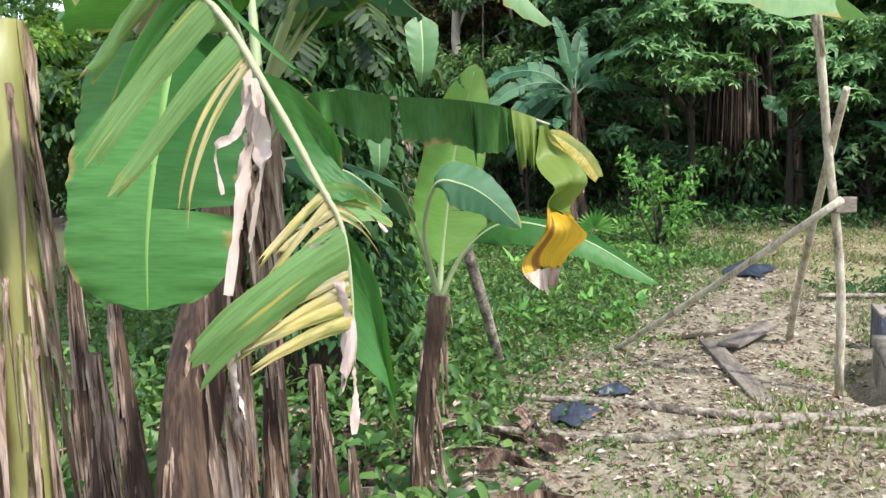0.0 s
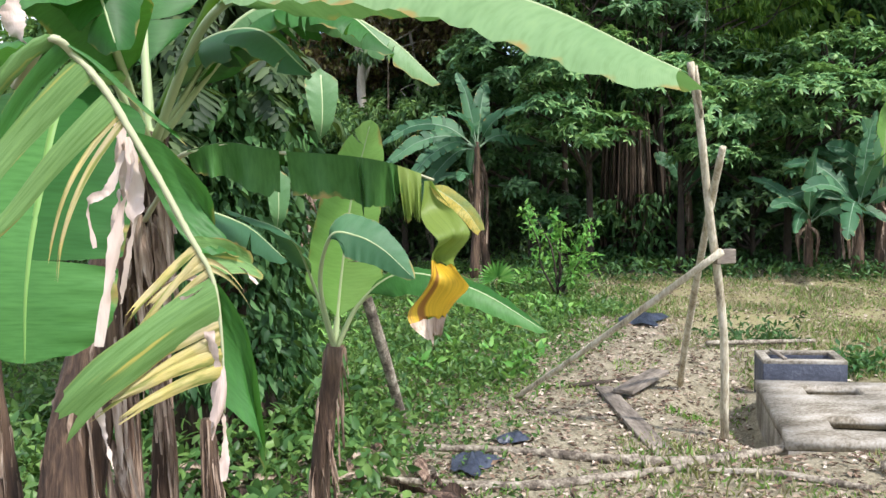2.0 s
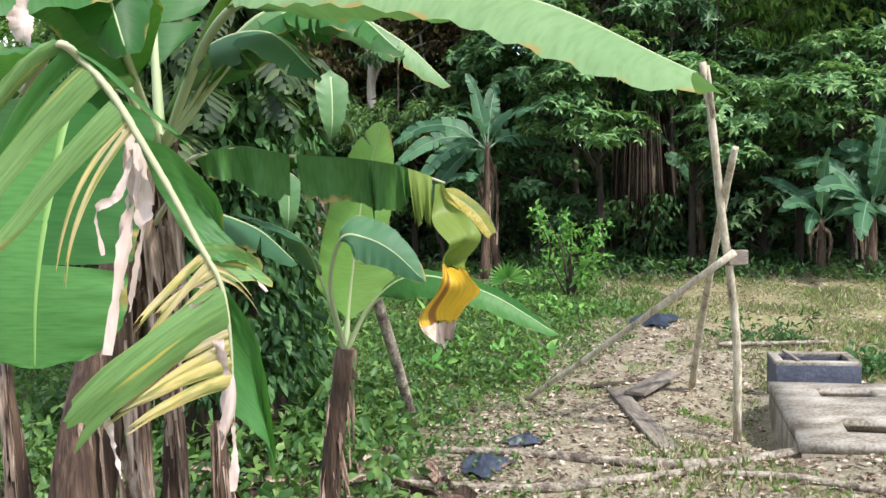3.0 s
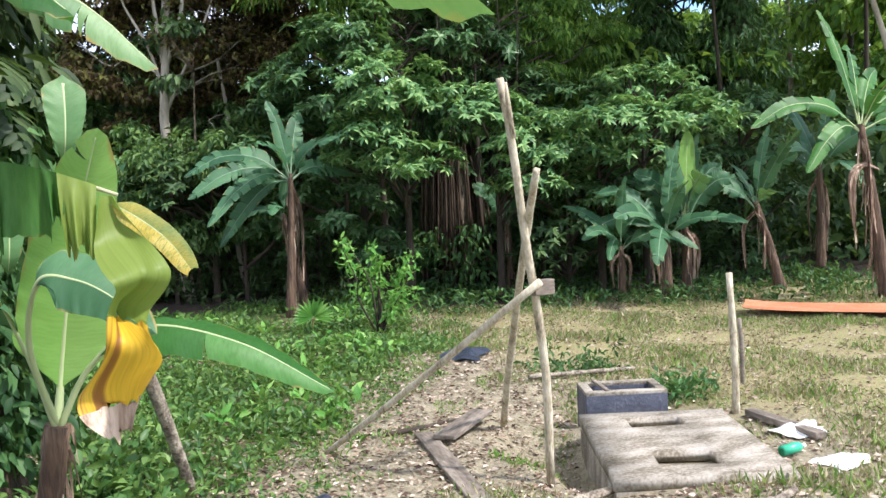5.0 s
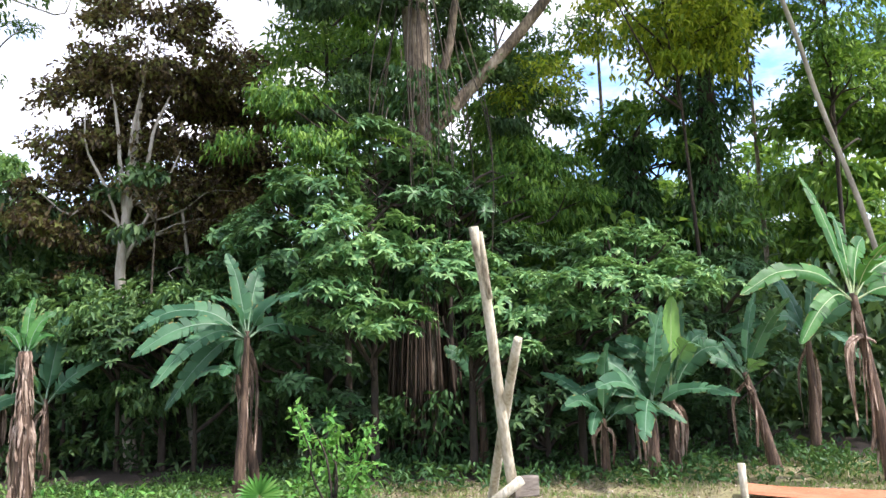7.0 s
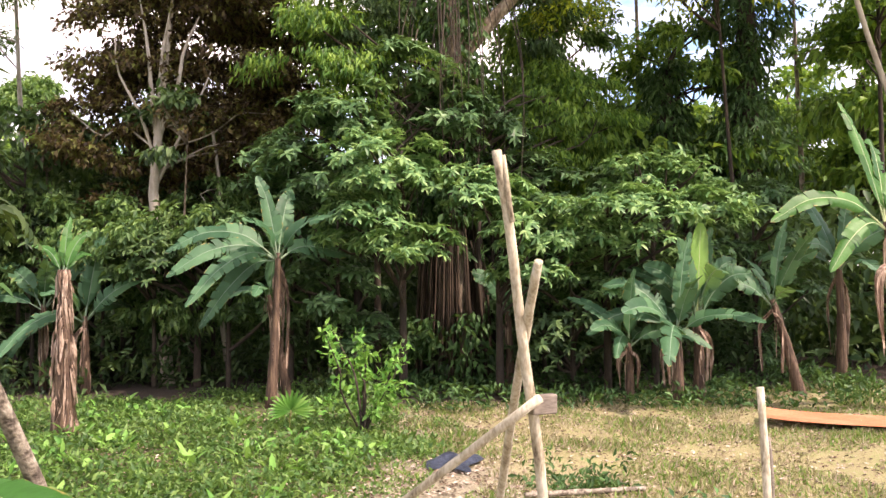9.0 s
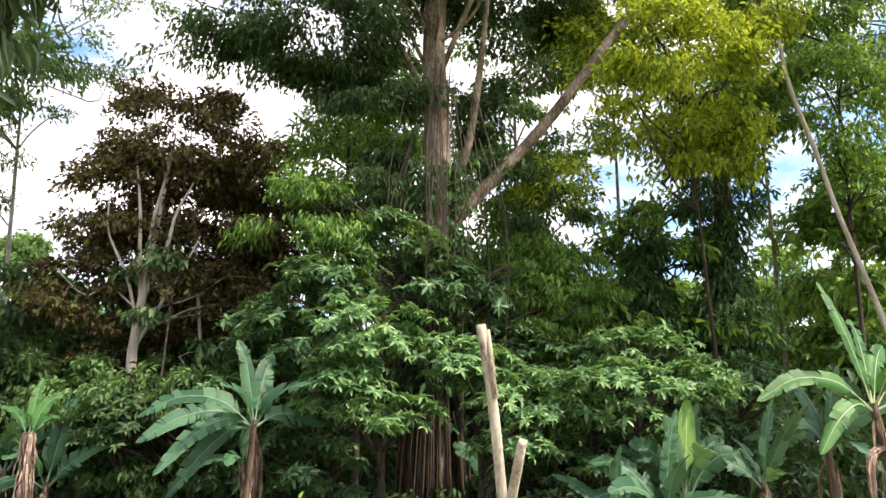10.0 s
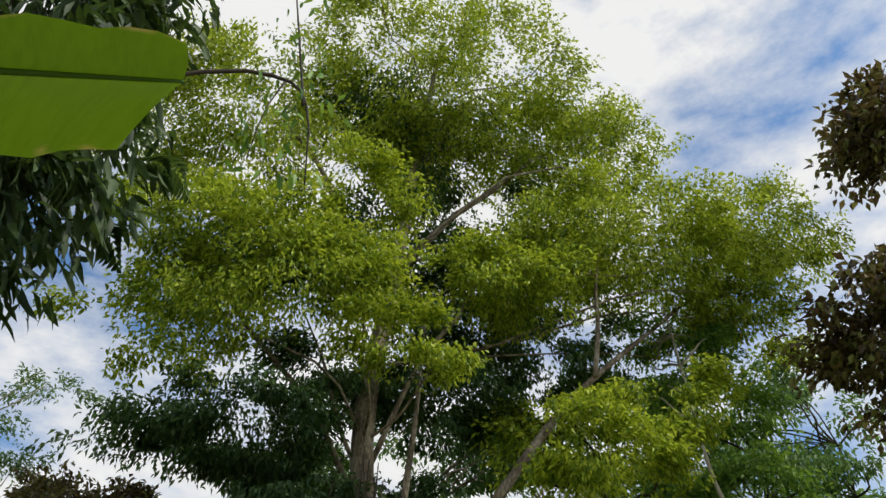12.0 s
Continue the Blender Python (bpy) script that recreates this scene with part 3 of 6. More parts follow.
def ribbon(pts, w, twist=0.0, seed=0, n=12, wav=0.25):
    """A dry, crumpled strip."""
    r = np.random.default_rng(seed)
    p = spline(pts, n)
    tan = unit(np.gradient(p, axis=0))
    a0 = r.uniform(0, 6.28)
    ang = a0 + twist * np.linspace(0, 1, n) + np.cumsum(r.normal(0, wav, n))
    ref = unit(np.cross(tan, [0.31, 0.95, 0.1]))
    b = np.cross(tan, ref)
    sd = np.cos(ang)[:, None] * ref + np.sin(ang)[:, None] * b
    nn = np.cross(tan, sd)
    ww = w * np.sin(np.linspace(0.5, 2.9, n))[:, None] ** 0.5 * np.convolve(r.uniform(0.5, 1.3, n + 2), np.ones(3) / 3, "valid")[:, None]
    V = np.stack([p - sd * ww, p + nn * ww * 0.35, p + sd * ww], 1).reshape(-1, 3)
    T = []
    for i in range(n - 1):
        for j in (0, 1):
            A = i * 3 + j
            T += [[A, A + 1, A + 4], [A, A + 4, A + 3]]
    return V, np.array(T)


def pseudostem(pts, r0, r1, skirt=10, seed=0, sides=12, reach=(0.2, 0.6)):
    """A banana stem with its old sheaths: a lumpy tube, and hanging dry strips as a second geometry."""
    r = np.random.default_rng(seed)
    p = spline(pts, 16)
    core = tube(p, [r0 * 1.15, r0, (r0 + r1) / 2, r1], sides, 0.06)
    strips = []
    for k in range(skirt):
        i = int(r.integers(3, 16))
        a = r.uniform(0, 6.28)
        out = np.array([math.cos(a), math.sin(a), 0])
        rad = r0 + (r1 - r0) * i / 15
        top = p[i] + out * rad * 0.95
        ln = min(r.uniform(*reach), max(top[2] - 0.02, 0.1))
        fl = r.uniform(0.1, 1.0)
        strips.append(ribbon([top, top + out * rad * fl * 0.6 + [0, 0, -0.3 * ln], top + out * rad * fl + [r.normal(0, 0.3) * rad, r.normal(0, 0.3) * rad, -ln]], r0 * r.uniform(0.05, 0.26), r.uniform(0.8, 2.6), seed * 50 + k, 12, 0.4))
    return core, strips


def banana_plant(at, height, leaves, length, seed, label, mat=None, rib=None, width=0.3, stem=0.09, skirt=10, group="", lean=(0, 0), dead=2, spread=None):
    """A standing banana plant: stem, sheaths, arching leaves, some dead ones hanging down the stem."""
    r = np.random.default_rng(seed)
    x, y = at
    z0 = float(ground_z(x, y))
    pl = thing("banana_plant", (x, y, z0 - 0.03), label, "banana plant", group)
    top = np.array([lean[0], lean[1], height])
    core, strips = pseudostem([(0, 0, 0), top * 0.5 + [0.02, 0, 0], top], stem, stem * 0.55, skirt, seed)
    part("pseudostem", core, stem_mat, pl)
    for g in strips:
        part("dry_sheath", g, dry_leaf, pl)
    for k in range(len(spread) if spread else leaves):
        a = k * 2.4 + r.uniform(-0.5, 0.5)
        el = r.uniform(0.1, 1.2) if k else 1.4
        ln = length * r.uniform(0.75, 1.1)
        if spread:
            a, el, ln = radians(spread[k][0]), radians(spread[k][1]), spread[k][2]
        out = np.array([math.cos(a), math.sin(a), 0])
        d = out * math.cos(el) + np.array([0, 0, math.sin(el)])
        sag = r.uniform(0.25, 0.7) * math.cos(el) + 0.05
        pts = [top + [0, 0, -0.1], top + d * ln * 0.3, top + d * ln * 0.65 + [0, 0, -sag * ln * 0.25], top + d * ln * 0.95 + out * 0.05 + [0, 0, -sag * ln * 0.75]]
        o = np.array(pl.location)
        blade, stalk = banana_blade(pts, width * r.uniform(0.65, 0.95), (0, -0.75, 0.65) if el < 0.9 else (0.2, -1, 0.2), fold=0.3, droop=r.uniform(0.2, 0.65),
                                    tears=int(r.integers(4, 12)), loose=0.4, seed=seed * 31 + k, n=32, across=4)
        lf = part("leaf", blade, mat or banana_blue, pl)
        part("midrib", stalk, rib or midrib_blue, lf)
    for k in range(dead):
        a = r.uniform(0, 6.28)
        out = np.array([math.cos(a), math.sin(a), 0])
        part("dead_leaf", joined([ribbon([top + [0, 0, -0.15], top + out * stem * 2.5 + [0, 0, -0.3 * height], top + out * stem * 2.2 + [0, 0, -0.75 * height]], 0.035, 1.5, seed * 9 + k * 3 + i, wav=0.4) for i in range(2)]), dry_leaf, pl,
             "withered brown leaf hanging down")
    return pl


# far plants along the edge of the clearing
banana_plant((1.85, 13.4), 2.2, 9, 1.75, 11, "tall banana plant with blue-green leaves and dry stem", width=0.42, stem=0.07, lean=(0.12, 0.1), dead=2, skirt=12,
             spread=[(150, 78, 1.35), (60, 70, 1.3), (178, 28, 1.75), (195, 12, 1.6), (205, 0, 1.4), (-60, 35, 1.4), (-120, 35, 1.3), (15, 15, 1.1), (170, -25, 1.2)])
banana_plant((2.15, 13.8), 1.6, 3, 1.0, 12, "shorter banana stem leaning beside a taller one", width=0.3, stem=0.065, lean=(-0.3, -0.1), dead=1, skirt=10)
banana_plant((-0.86, 16.2), 1.3, 7, 1.6, 13, "small banana plant in deep shade", width=0.42, stem=0.07)
banana_plant((-1.6, 17.0), 1.5, 6, 1.6, 14, "banana plant half hidden in shade", width=0.4, stem=0.07)
banana_plant((7.4, 11.9), 1.1, 10, 1.55, 15, "bushy banana plant with broad arching leaves", width=0.42, stem=0.08, skirt=14)
bright = banana_plant((7.95, 12.2), 1.25, 10, 1.7, 16, "banana plant with one bright upright leaf", width=0.44, stem=0.08)
add_leaf(bright, [(7.95, 12.2, 1.2), (7.93, 12.12, 1.7), (7.95, 12.1, 2.2), (7.98, 12.1, 2.55)], 0.4, up=(0.2, -1, 0.1), mat=banana_light, fold=0.2, droop=0.3, tears=0, seed=77, petiole=0.25, label="bright upright leaf")
banana_plant((6.8, 12.2), 0.9, 8, 1.25, 17, "low banana sucker with drooping leaves", width=0.34, stem=0.06)
banana_plant((9.5, 11.9), 1.45, 8, 1.4, 18, "banana plant with leaning brown stem", width=0.36, stem=0.08, lean=(-0.3, 0.2))
tall_one = banana_plant((9.8, 10.1), 2.5, 9, 1.75, 19, "tall banana plant with pale upright leaves and shaggy stem", mat=banana_green, rib=midrib_mat, width=0.4, stem=0.085, lean=(-0.3, 0.1), skirt=44, dead=1,
             spread=[(110, 74, 2.1), (60, 68, 1.8), (180, 24, 2.0), (0, 40, 1.6), (-90, 50, 1.3), (30, 60, 1.4), (190, -5, 1.1), (-20, 10, 1.4)])
part("dead_leaf", joined([ribbon([(-0.1, 0, 1.85), (-0.35, -0.02, 1.93), (-0.56, -0.03, 1.8), (-0.55, 0, 1.35), (-0.5, 0, 0.75 + 0.1 * k)], 0.05, 1.2, 400 + k, 18, 0.3) for k in range(3)]), dry_leaf, tall_one, "bent withered leaf hanging from the stem")
banana_plant((10.9, 12.6), 2.0, 8, 1.6, 20, "banana plant behind others at the wood's edge", width=0.42, stem=0.08)
banana_plant((-0.62, 11.9), 1.95, 5, 0.8, 21, "banana plant with a shaggy stem of dry sheaths", mat=banana_green, width=0.2, stem=0.105, skirt=110, dead=0, spread=[(80, 75, 0.8), (100, 60, 0.7), (30, 65, 0.7), (150, 50, 0.6), (60, 40, 0.6)])
banana_plant((5.9, 14.6), 1.3, 6, 1.3, 22, "banana plant under the giant tree", width=0.4, stem=0.07)


# ---- trees ----
def limb(a, b, r0, r1, bend=0.12, n=9, sides=7):
    a, b = np.array(a, float), np.array(b, float)
    d = np.linalg.norm(b - a)
    m1, m2 = a + (b - a) * 0.35 + rng.normal(size=3) * d * bend * 0.5 + [0, 0, d * 0.05], a + (b - a) * 0.7 + rng.normal(size=3) * d * bend * 0.5
    return tube(spline([a, m1, m2, b], n), [r0, r0 * 0.7 + r1 * 0.3, r1], sides, 0.04)


def tree(name, at, label, trunk, radii, blobs, leaf, style, bark, category="tree", group="", limbs=14, r_limb=0.03, extra=()):
    """Trunk line, limbs to some of the leaf clusters, crown. style: ('spray', k, spread, L, W, hang) or ('whorl', k, L, W)."""
    x, y = at
    z0 = float(ground_z(x, y))
    t = thing(name, (x, y, z0 - 0.05), label, category, group)
    line = spline(np.asarray(trunk, float), 22)
    part("trunk", tube(line, radii, 14, 0.05), bark, t)
    P, O = blob_clusters(blobs)
    if limbs:
        pick = rng.choice(len(P), min(limbs, len(P)), replace=False)
        for i in pick:
            h = P[i][2]
            k = int(np.clip(np.searchsorted(line[:, 2], h - 0.35 * np.hypot(*(P[i][:2] - line[-1][:2])) - 0.5), 4, 21))
            part("limb", limb(line[k], P[i], r_limb * rng.uniform(0.6, 1.2), 0.012), bark, t)
    g = sprays(P, O, *style[1:]) if style[0] == "spray" else whorls(P, O, *style[1:])
    part("crown", g, leaf, t)
    for nm, geo, mat, lb in extra:
        part(nm, geo, mat, t, lb)
    return t


def big_tree():
    """The giant at the back of the clearing: pale trunk, climbers and hanging roots below, a bright spreading crown."""
    x, y = 5.2, 15.6
    trunk = [(0, 0, 0), (0.05, 0, 3), (0.1, 0.1, 6.5), (-0.05, 0.1, 10), (0.3, 0.0, 13), (0.75, 0, 17), (1.3, -0.3, 22)]
    blobs = [((-2.5, -1.4, 11.9), (2.7, 1.9, 1.4), 640), ((-4.3, -1.0, 12.9), (1.5, 1.0, 1.0), 120), ((1.4, -1.0, 19.8), (4.3, 3.0, 2.3), 1150), ((-3.6, -0.8, 16.8), (2.3, 1.6, 1.5), 420), ((-1.0, -1.6, 14.6), (1.5, 1.0, 0.7), 130)]
    blobs += [((5.8, -2.0, 15.1), (3.2, 2.2, 1.5), 820), ((10.0, -2.4, 16.7), (1.7, 1.4, 1.2), 240), ((5.0, -1.0, 18.7), (2.7, 1.9, 1.7), 560), ((3.2, -3.0, 8.7), (1.5, 1.1, 0.8), 150), ((5.2, -2.6, 10.4), (1.3, 0.9, 0.9), 130), ((-0.1, -2.2, 10.6), (1.1, 0.8, 0.6), 110), ((9.0, -1.4, 14.2), (2.3, 1.6, 0.8), 300), ((-4.8, -0.4, 10.4), (1.3, 0.9, 1.1), 50), ((-5.2, -0.4, 14.6), (1.2, 0.9, 1.4), 60), ((3.0, 0.4, 7.2), (1.2, 0.8, 0.8), 45), ((2.2, -1.6, 13.0), (1.8, 1.2, 0.9), 260)]
    limbs = [tube(spline([(0.1, 0.1, 5.6), (0.7, 0, 6.4), (2.06, -0.6, 8.05), (3.3, -1.2, 9.9), (4.3, -1.3, 11.1), (7.6, -1.4, 14.3)], 20), [0.13, 0.12, 0.105, 0.09, 0.07, 0.03], 9, 0.06), limb((4.3, -1.6, 11.1), (4.8, -1.7, 14.5), 0.06, 0.02, 0.05), limb((0.1, 0.2, 8), (-3.4, -0.5, 13), 0.07, 0.02, 0.06),
             tube(spline([(0.15, 0, 6.6), (0.52, -0.1, 7.2), (0.7, -0.2, 8.35), (0.87, -0.3, 10.1), (1.0, -0.4, 12.5)], 16), [0.09, 0.08, 0.06, 0.03], 8, 0.05), limb((0.4, 0.3, 13), (-2.8, -1, 16.5), 0.08, 0.03, 0.06), limb((0.5, 0.3, 14), (3.8, -1.2, 18), 0.09, 0.03, 0.06), limb((0.1, 0.2, 9), (2.2, -1.5, 14.5), 0.06, 0.02, 0.06), limb((0.1, 0.2, 8.6), (-1.6, -0.4, 11.8), 0.05, 0.015, 0.06)]
    roots = []
    for k in range(84):
        a, rr = rng.uniform(0, 6.28), 0.26 + 0.45 * rng.random()
        px, py = rr * math.cos(a), rr * math.sin(a)
        roots.append(tube(spline([(px * 0.7, py * 0.7, rng.uniform(2.4, 4.4)), (px * 0.95 + rng.normal(0, 0.04), py * 0.95, 1.7), (px * rng.uniform(1, 1.25), py * 1.1, 0.0)], 8), [0.012, rng.uniform(0.012, 0.03), rng.uniform(0.015, 0.045)], 5, 0.15))
    lianas = []
    for k in range(26):
        a, rr = rng.uniform(3.3, 6.1), rng.uniform(0.4, 1.5)
        px, py, zt = rr * math.cos(a), rr * math.sin(a), rng.uniform(6.0, 9.0)
        zb = rng.uniform(2.6, 5.0)
        lianas.append(tube(spline([(px * 0.6, py * 0.6, zt), (px + rng.normal(0, 0.12), py, (zt + zb) / 2), (px + rng.normal(0, 0.1), py, zb)], 10), [0.012, 0.01, 0.008], 5, 0.1))
    climb = rng.uniform(0, 6.28, 600), 2.9 + 4.2 * rng.random(600) ** 1.6
    cp = np.stack([np.cos(climb[0]) * rng.uniform(0.3, 0.6, 600), np.sin(climb[0]) * rng.uniform(0.3, 0.6, 600), climb[1]], 1)
    co = np.stack([np.cos(climb[0]), np.sin(climb[0]), 0 * climb[0]], 1)
    foot = rng.uniform(0, 6.28, 260)
    fp = np.stack([np.cos(foot) * rng.uniform(0.6, 1.0, 260), np.sin(foot) * rng.uniform(0.6, 1.0, 260), 1.3 * rng.random(260) ** 1.6], 1)
    cp, co = np.vstack([cp, fp]), np.vstack([co, unit(fp * [1, 1, 0])])
    # inner boughs get the darkened leaves, standing for shade within the crown
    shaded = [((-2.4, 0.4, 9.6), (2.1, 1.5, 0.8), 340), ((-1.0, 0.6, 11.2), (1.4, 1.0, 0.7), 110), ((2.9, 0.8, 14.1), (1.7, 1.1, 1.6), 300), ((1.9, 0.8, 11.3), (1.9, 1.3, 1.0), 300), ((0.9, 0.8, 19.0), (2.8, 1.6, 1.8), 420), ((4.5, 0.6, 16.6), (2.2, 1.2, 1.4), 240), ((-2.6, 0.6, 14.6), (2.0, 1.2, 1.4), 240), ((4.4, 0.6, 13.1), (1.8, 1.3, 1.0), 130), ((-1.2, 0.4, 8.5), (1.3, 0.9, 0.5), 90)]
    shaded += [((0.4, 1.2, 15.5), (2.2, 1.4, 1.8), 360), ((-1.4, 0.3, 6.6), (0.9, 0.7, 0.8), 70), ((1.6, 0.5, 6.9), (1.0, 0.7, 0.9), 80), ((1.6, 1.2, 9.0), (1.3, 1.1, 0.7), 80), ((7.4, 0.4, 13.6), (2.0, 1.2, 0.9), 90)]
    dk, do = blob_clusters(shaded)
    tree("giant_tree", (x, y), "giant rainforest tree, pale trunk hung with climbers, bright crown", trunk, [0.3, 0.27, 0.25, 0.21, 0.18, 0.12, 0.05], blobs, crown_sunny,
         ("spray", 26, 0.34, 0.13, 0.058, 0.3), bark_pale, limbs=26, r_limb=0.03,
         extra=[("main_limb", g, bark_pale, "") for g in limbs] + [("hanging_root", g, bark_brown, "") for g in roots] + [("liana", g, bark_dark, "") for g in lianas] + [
                ("climber", sprays(cp, co, 7, 0.22, 0.2, 0.075, 0.8), vine_dark_shade, "glossy climbing leaves round the trunk"),
                ("shaded_crown", sprays(dk, do, 30, 0.34, 0.15, 0.06, 0.5), crown_shaded, "inner foliage with shade in its leaf colour")])


big_tree()


def tree_at(name, x, y, label, blobs, leaf, style, bark, trunk_top, r0=0.07, limbs=12, group="", lean=(0, 0), category="tree"):
    return tree(name, (x, y), label, [(0, 0, 0), (lean[0] * 0.4, lean[1] * 0.4, trunk_top * 0.4), (lean[0], lean[1], trunk_top)], [r0, r0 * 0.75, r0 * 0.35], blobs, leaf, style, bark, category, group, limbs)


# broad-leaved understorey under and before the giant
W1 = ("whorl", 9, 0.145, 0.052)
W2 = ("whorl", 8, 0.17, 0.06)
for ux, uy, uz, ur, un in ((2.4, 15.6, 3.6, 0.9, 210), (6.9, 15.4, 3.4, 1.0, 260), (8.3, 15.2, 3.2, 0.9, 200), (6.0, 15.6, 4.6, 0.8, 180), (9.6, 15.0, 3.4, 0.9, 200), (10.8, 14.6, 3.0, 0.9, 190)):
    tree_at("understorey_tree", ux, uy, "leafy understorey tree filling the wood's edge", [((0, -0.2, uz), (ur, 0.8, 0.7), un), ((0.4, 0, uz - 1.3), (ur, 0.7, 0.7), int(un * 0.8)), ((-0.3, 0.2, uz - 2.3), (ur * 0.9, 0.6, 0.5), int(un * 0.5))], whorl_shaded, W2, bark_dark, uz, 0.05, 10, "wood edge trees")
for ux, uy, uz, un in ((1.4, 16.0, 2.7, 200), (0.2, 16.4, 2.5, 200), (-0.7, 17.4, 2.8, 220), (-1.9, 17.8, 2.9, 220), (-3.2, 17.6, 3.0, 220), (-4.6, 18.0, 3.2, 220), (1.2, 17.8, 3.4, 200)):
    tree_at("understorey_tree", ux, uy, "leafy shrub hanging over the dark foot of the wood", [((0, -0.2, uz), (0.85, 0.7, 0.6), un), ((0.2, -0.1, uz - 1.0), (0.8, 0.6, 0.45), int(un * 0.7))], far_green, ("spray", 7, 0.16, 0.16, 0.06, 0.7), bark_dark, uz, 0.045, 8, "wood edge trees")
tree_at("tall_tree", -2.6, 22.0, "tall tree with thin feathery crown", [((-0.6, 0, 9.2), (1.3, 0.9, 1.2), 110), ((0.6, 0, 11.2), (1.1, 0.8, 1.0), 80), ((-1.6, 0, 7.2), (1.2, 0.8, 1.0), 110), ((-2.0, 0, 11.0), (1.0, 0.8, 1.0), 70), ((1.8, 0, 12.6), (1.0, 0.8, 0.8), 50)], far_green, ("spray", 12, 0.35, 0.14, 0.05, 0.3), bark_grey, 10.4, 0.08, 14, lean=(-0.5, 0))
tree_at("understorey_tree", 3.9, 13.9, "understorey tree with drooping rosettes of glossy leaves", [((-0.3, -0.5, 3.55), (1.0, 0.8, 0.45), 300), ((-0.75, -0.5, 2.7), (0.75, 0.6, 0.5), 220), ((-0.05, -1.1, 2.4), (0.7, 0.5, 0.3), 130)], whorl_green, W1, bark_dark, 3.8, limbs=20)
tree_at("understorey_tree", 3.7, 14.8, "taller understorey tree with drooping leaves, shade in their colour", [((-0.6, -0.5, 4.5), (0.85, 0.8, 0.5), 230), ((0.9, -0.2, 4.75), (0.9, 0.8, 0.6), 240), ((-1.0, 0, 3.6), (0.9, 0.8, 0.6), 200), ((0.3, -0.3, 5.3), (0.6, 0.6, 0.5), 110)], whorl_shaded, W2, bark_dark, 5.0, limbs=20)
tree_at("understorey_tree", 5.4, 13.7, "understorey tree with spreading boughs of leaf rosettes", [((-0.4, -0.4, 3.2), (0.9, 0.7, 0.4), 250), ((0.3, -0.7, 2.15), (0.75, 0.6, 0.35), 150), ((0.6, -0.8, 2.7), (1.0, 0.7, 0.45), 260)], whorl_green, W1, bark_dark, 3.4, limbs=18)
tree_at("understorey_tree", 7.0, 13.2, "understorey tree with bright tufted leaf tips", [((0.2, -0.6, 2.85), (0.95, 0.7, 0.4), 270), ((1.2, -0.8, 2.95), (0.85, 0.6, 0.25), 170), ((-0.15, -0.2, 2.1), (0.8, 0.6, 0.55), 200)], whorl_green, W1, bark_dark, 3.0, limbs=18)
tree_at("understorey_tree", 3.0, 14.5, "shaded understorey tree with foliage down to the ground", [((-0.1, -0.4, 1.75), (0.75, 0.6, 0.6), 190), ((0.45, -0.3, 0.9), (0.5, 0.5, 0.5), 120), ((-0.9, 0.2, 2.5), (0.9, 0.7, 0.6), 180)], whorl_shaded, W2, bark_dark, 2.8, 0.05, limbs=14)
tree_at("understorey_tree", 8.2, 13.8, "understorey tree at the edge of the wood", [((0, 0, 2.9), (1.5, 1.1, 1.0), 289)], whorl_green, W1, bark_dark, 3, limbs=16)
tree_at("understorey_tree", 0.9, 16.4, "understorey tree with shade put into its leaf colour", [((0, 0, 2.2), (1.5, 1.1, 1.2), 255)], crown_shaded, W1, bark_dark, 2.6, limbs=16)
tree_at("understorey_tree", 6.6, 13.6, "shaded understorey tree behind banana plants", [((0, 0, 1.5), (1.2, 0.9, 1.0), 306), ((1.2, 0.3, 1.6), (1.0, 0.8, 0.9), 204)], crown_shaded, W1, bark_dark, 2.4, 0.05, limbs=14)
tree_at("understorey_tree", -0.4, 18.0, "understorey tree at the wood's edge, shade in its leaf colour", [((0, 0, 2.6), (1.7, 1.2, 1.3), 289), ((-1.8, 0, 2.0), (1.4, 1.1, 1.2), 221), ((0.2, 0, 1.0), (1.4, 1, 0.7), 170)], crown_shaded, W1, bark_dark, 3.0, 0.06, limbs=14)
tree_at("understorey_tree", -3.6, 18.5, "understorey tree at the wood's edge, shade in its leaf colour", [((0, 0, 3.0), (1.8, 1.4, 1.5), 323), ((0.5, 0, 1.2), (1.5, 1, 0.9), 187)], crown_shaded, W1, bark_dark, 3.4, 0.06, limbs=14)
tree_at("understorey_tree", 5.6, 15.2, "tall understorey tree clothed in climbers", [((2.4, 1.2, 5.2), (1.3, 1, 0.9), 230), ((1.2, 0.8, 4.3), (0.9, 0.8, 0.75), 150), ((-2.5, 0.2, 5.6), (1.2, 1, 1.1), 190)], crown_green, ("spray", 18, 0.25, 0.16, 0.045, 1.0), bark_dark, 5.4, limbs=20)

for cx, cy, h in ((-6.2, 19.5, 5.4), (-3.9, 20.4, 5.2), (-1.6, 19.6, 4.6), (0.8, 20.6, 4.6), (2.6, 19.8, 4.4)):
    tree_at("understorey_tree", cx, cy, "leafy tree along the dark edge of the wood", [((0, 0, h * 0.78), (1.7, 1.3, h * 0.22), 240), ((0.8, -0.4, h * 0.5), (1.4, 1.1, 0.7), 150), ((-0.8, 0.3, h * 0.55), (1.4, 1.1, 0.8), 150)], far_green, ("spray", 12, 0.3, 0.22, 0.09, 0.5), bark_dark, h * 0.9, 0.07, 12, "wood edge trees")

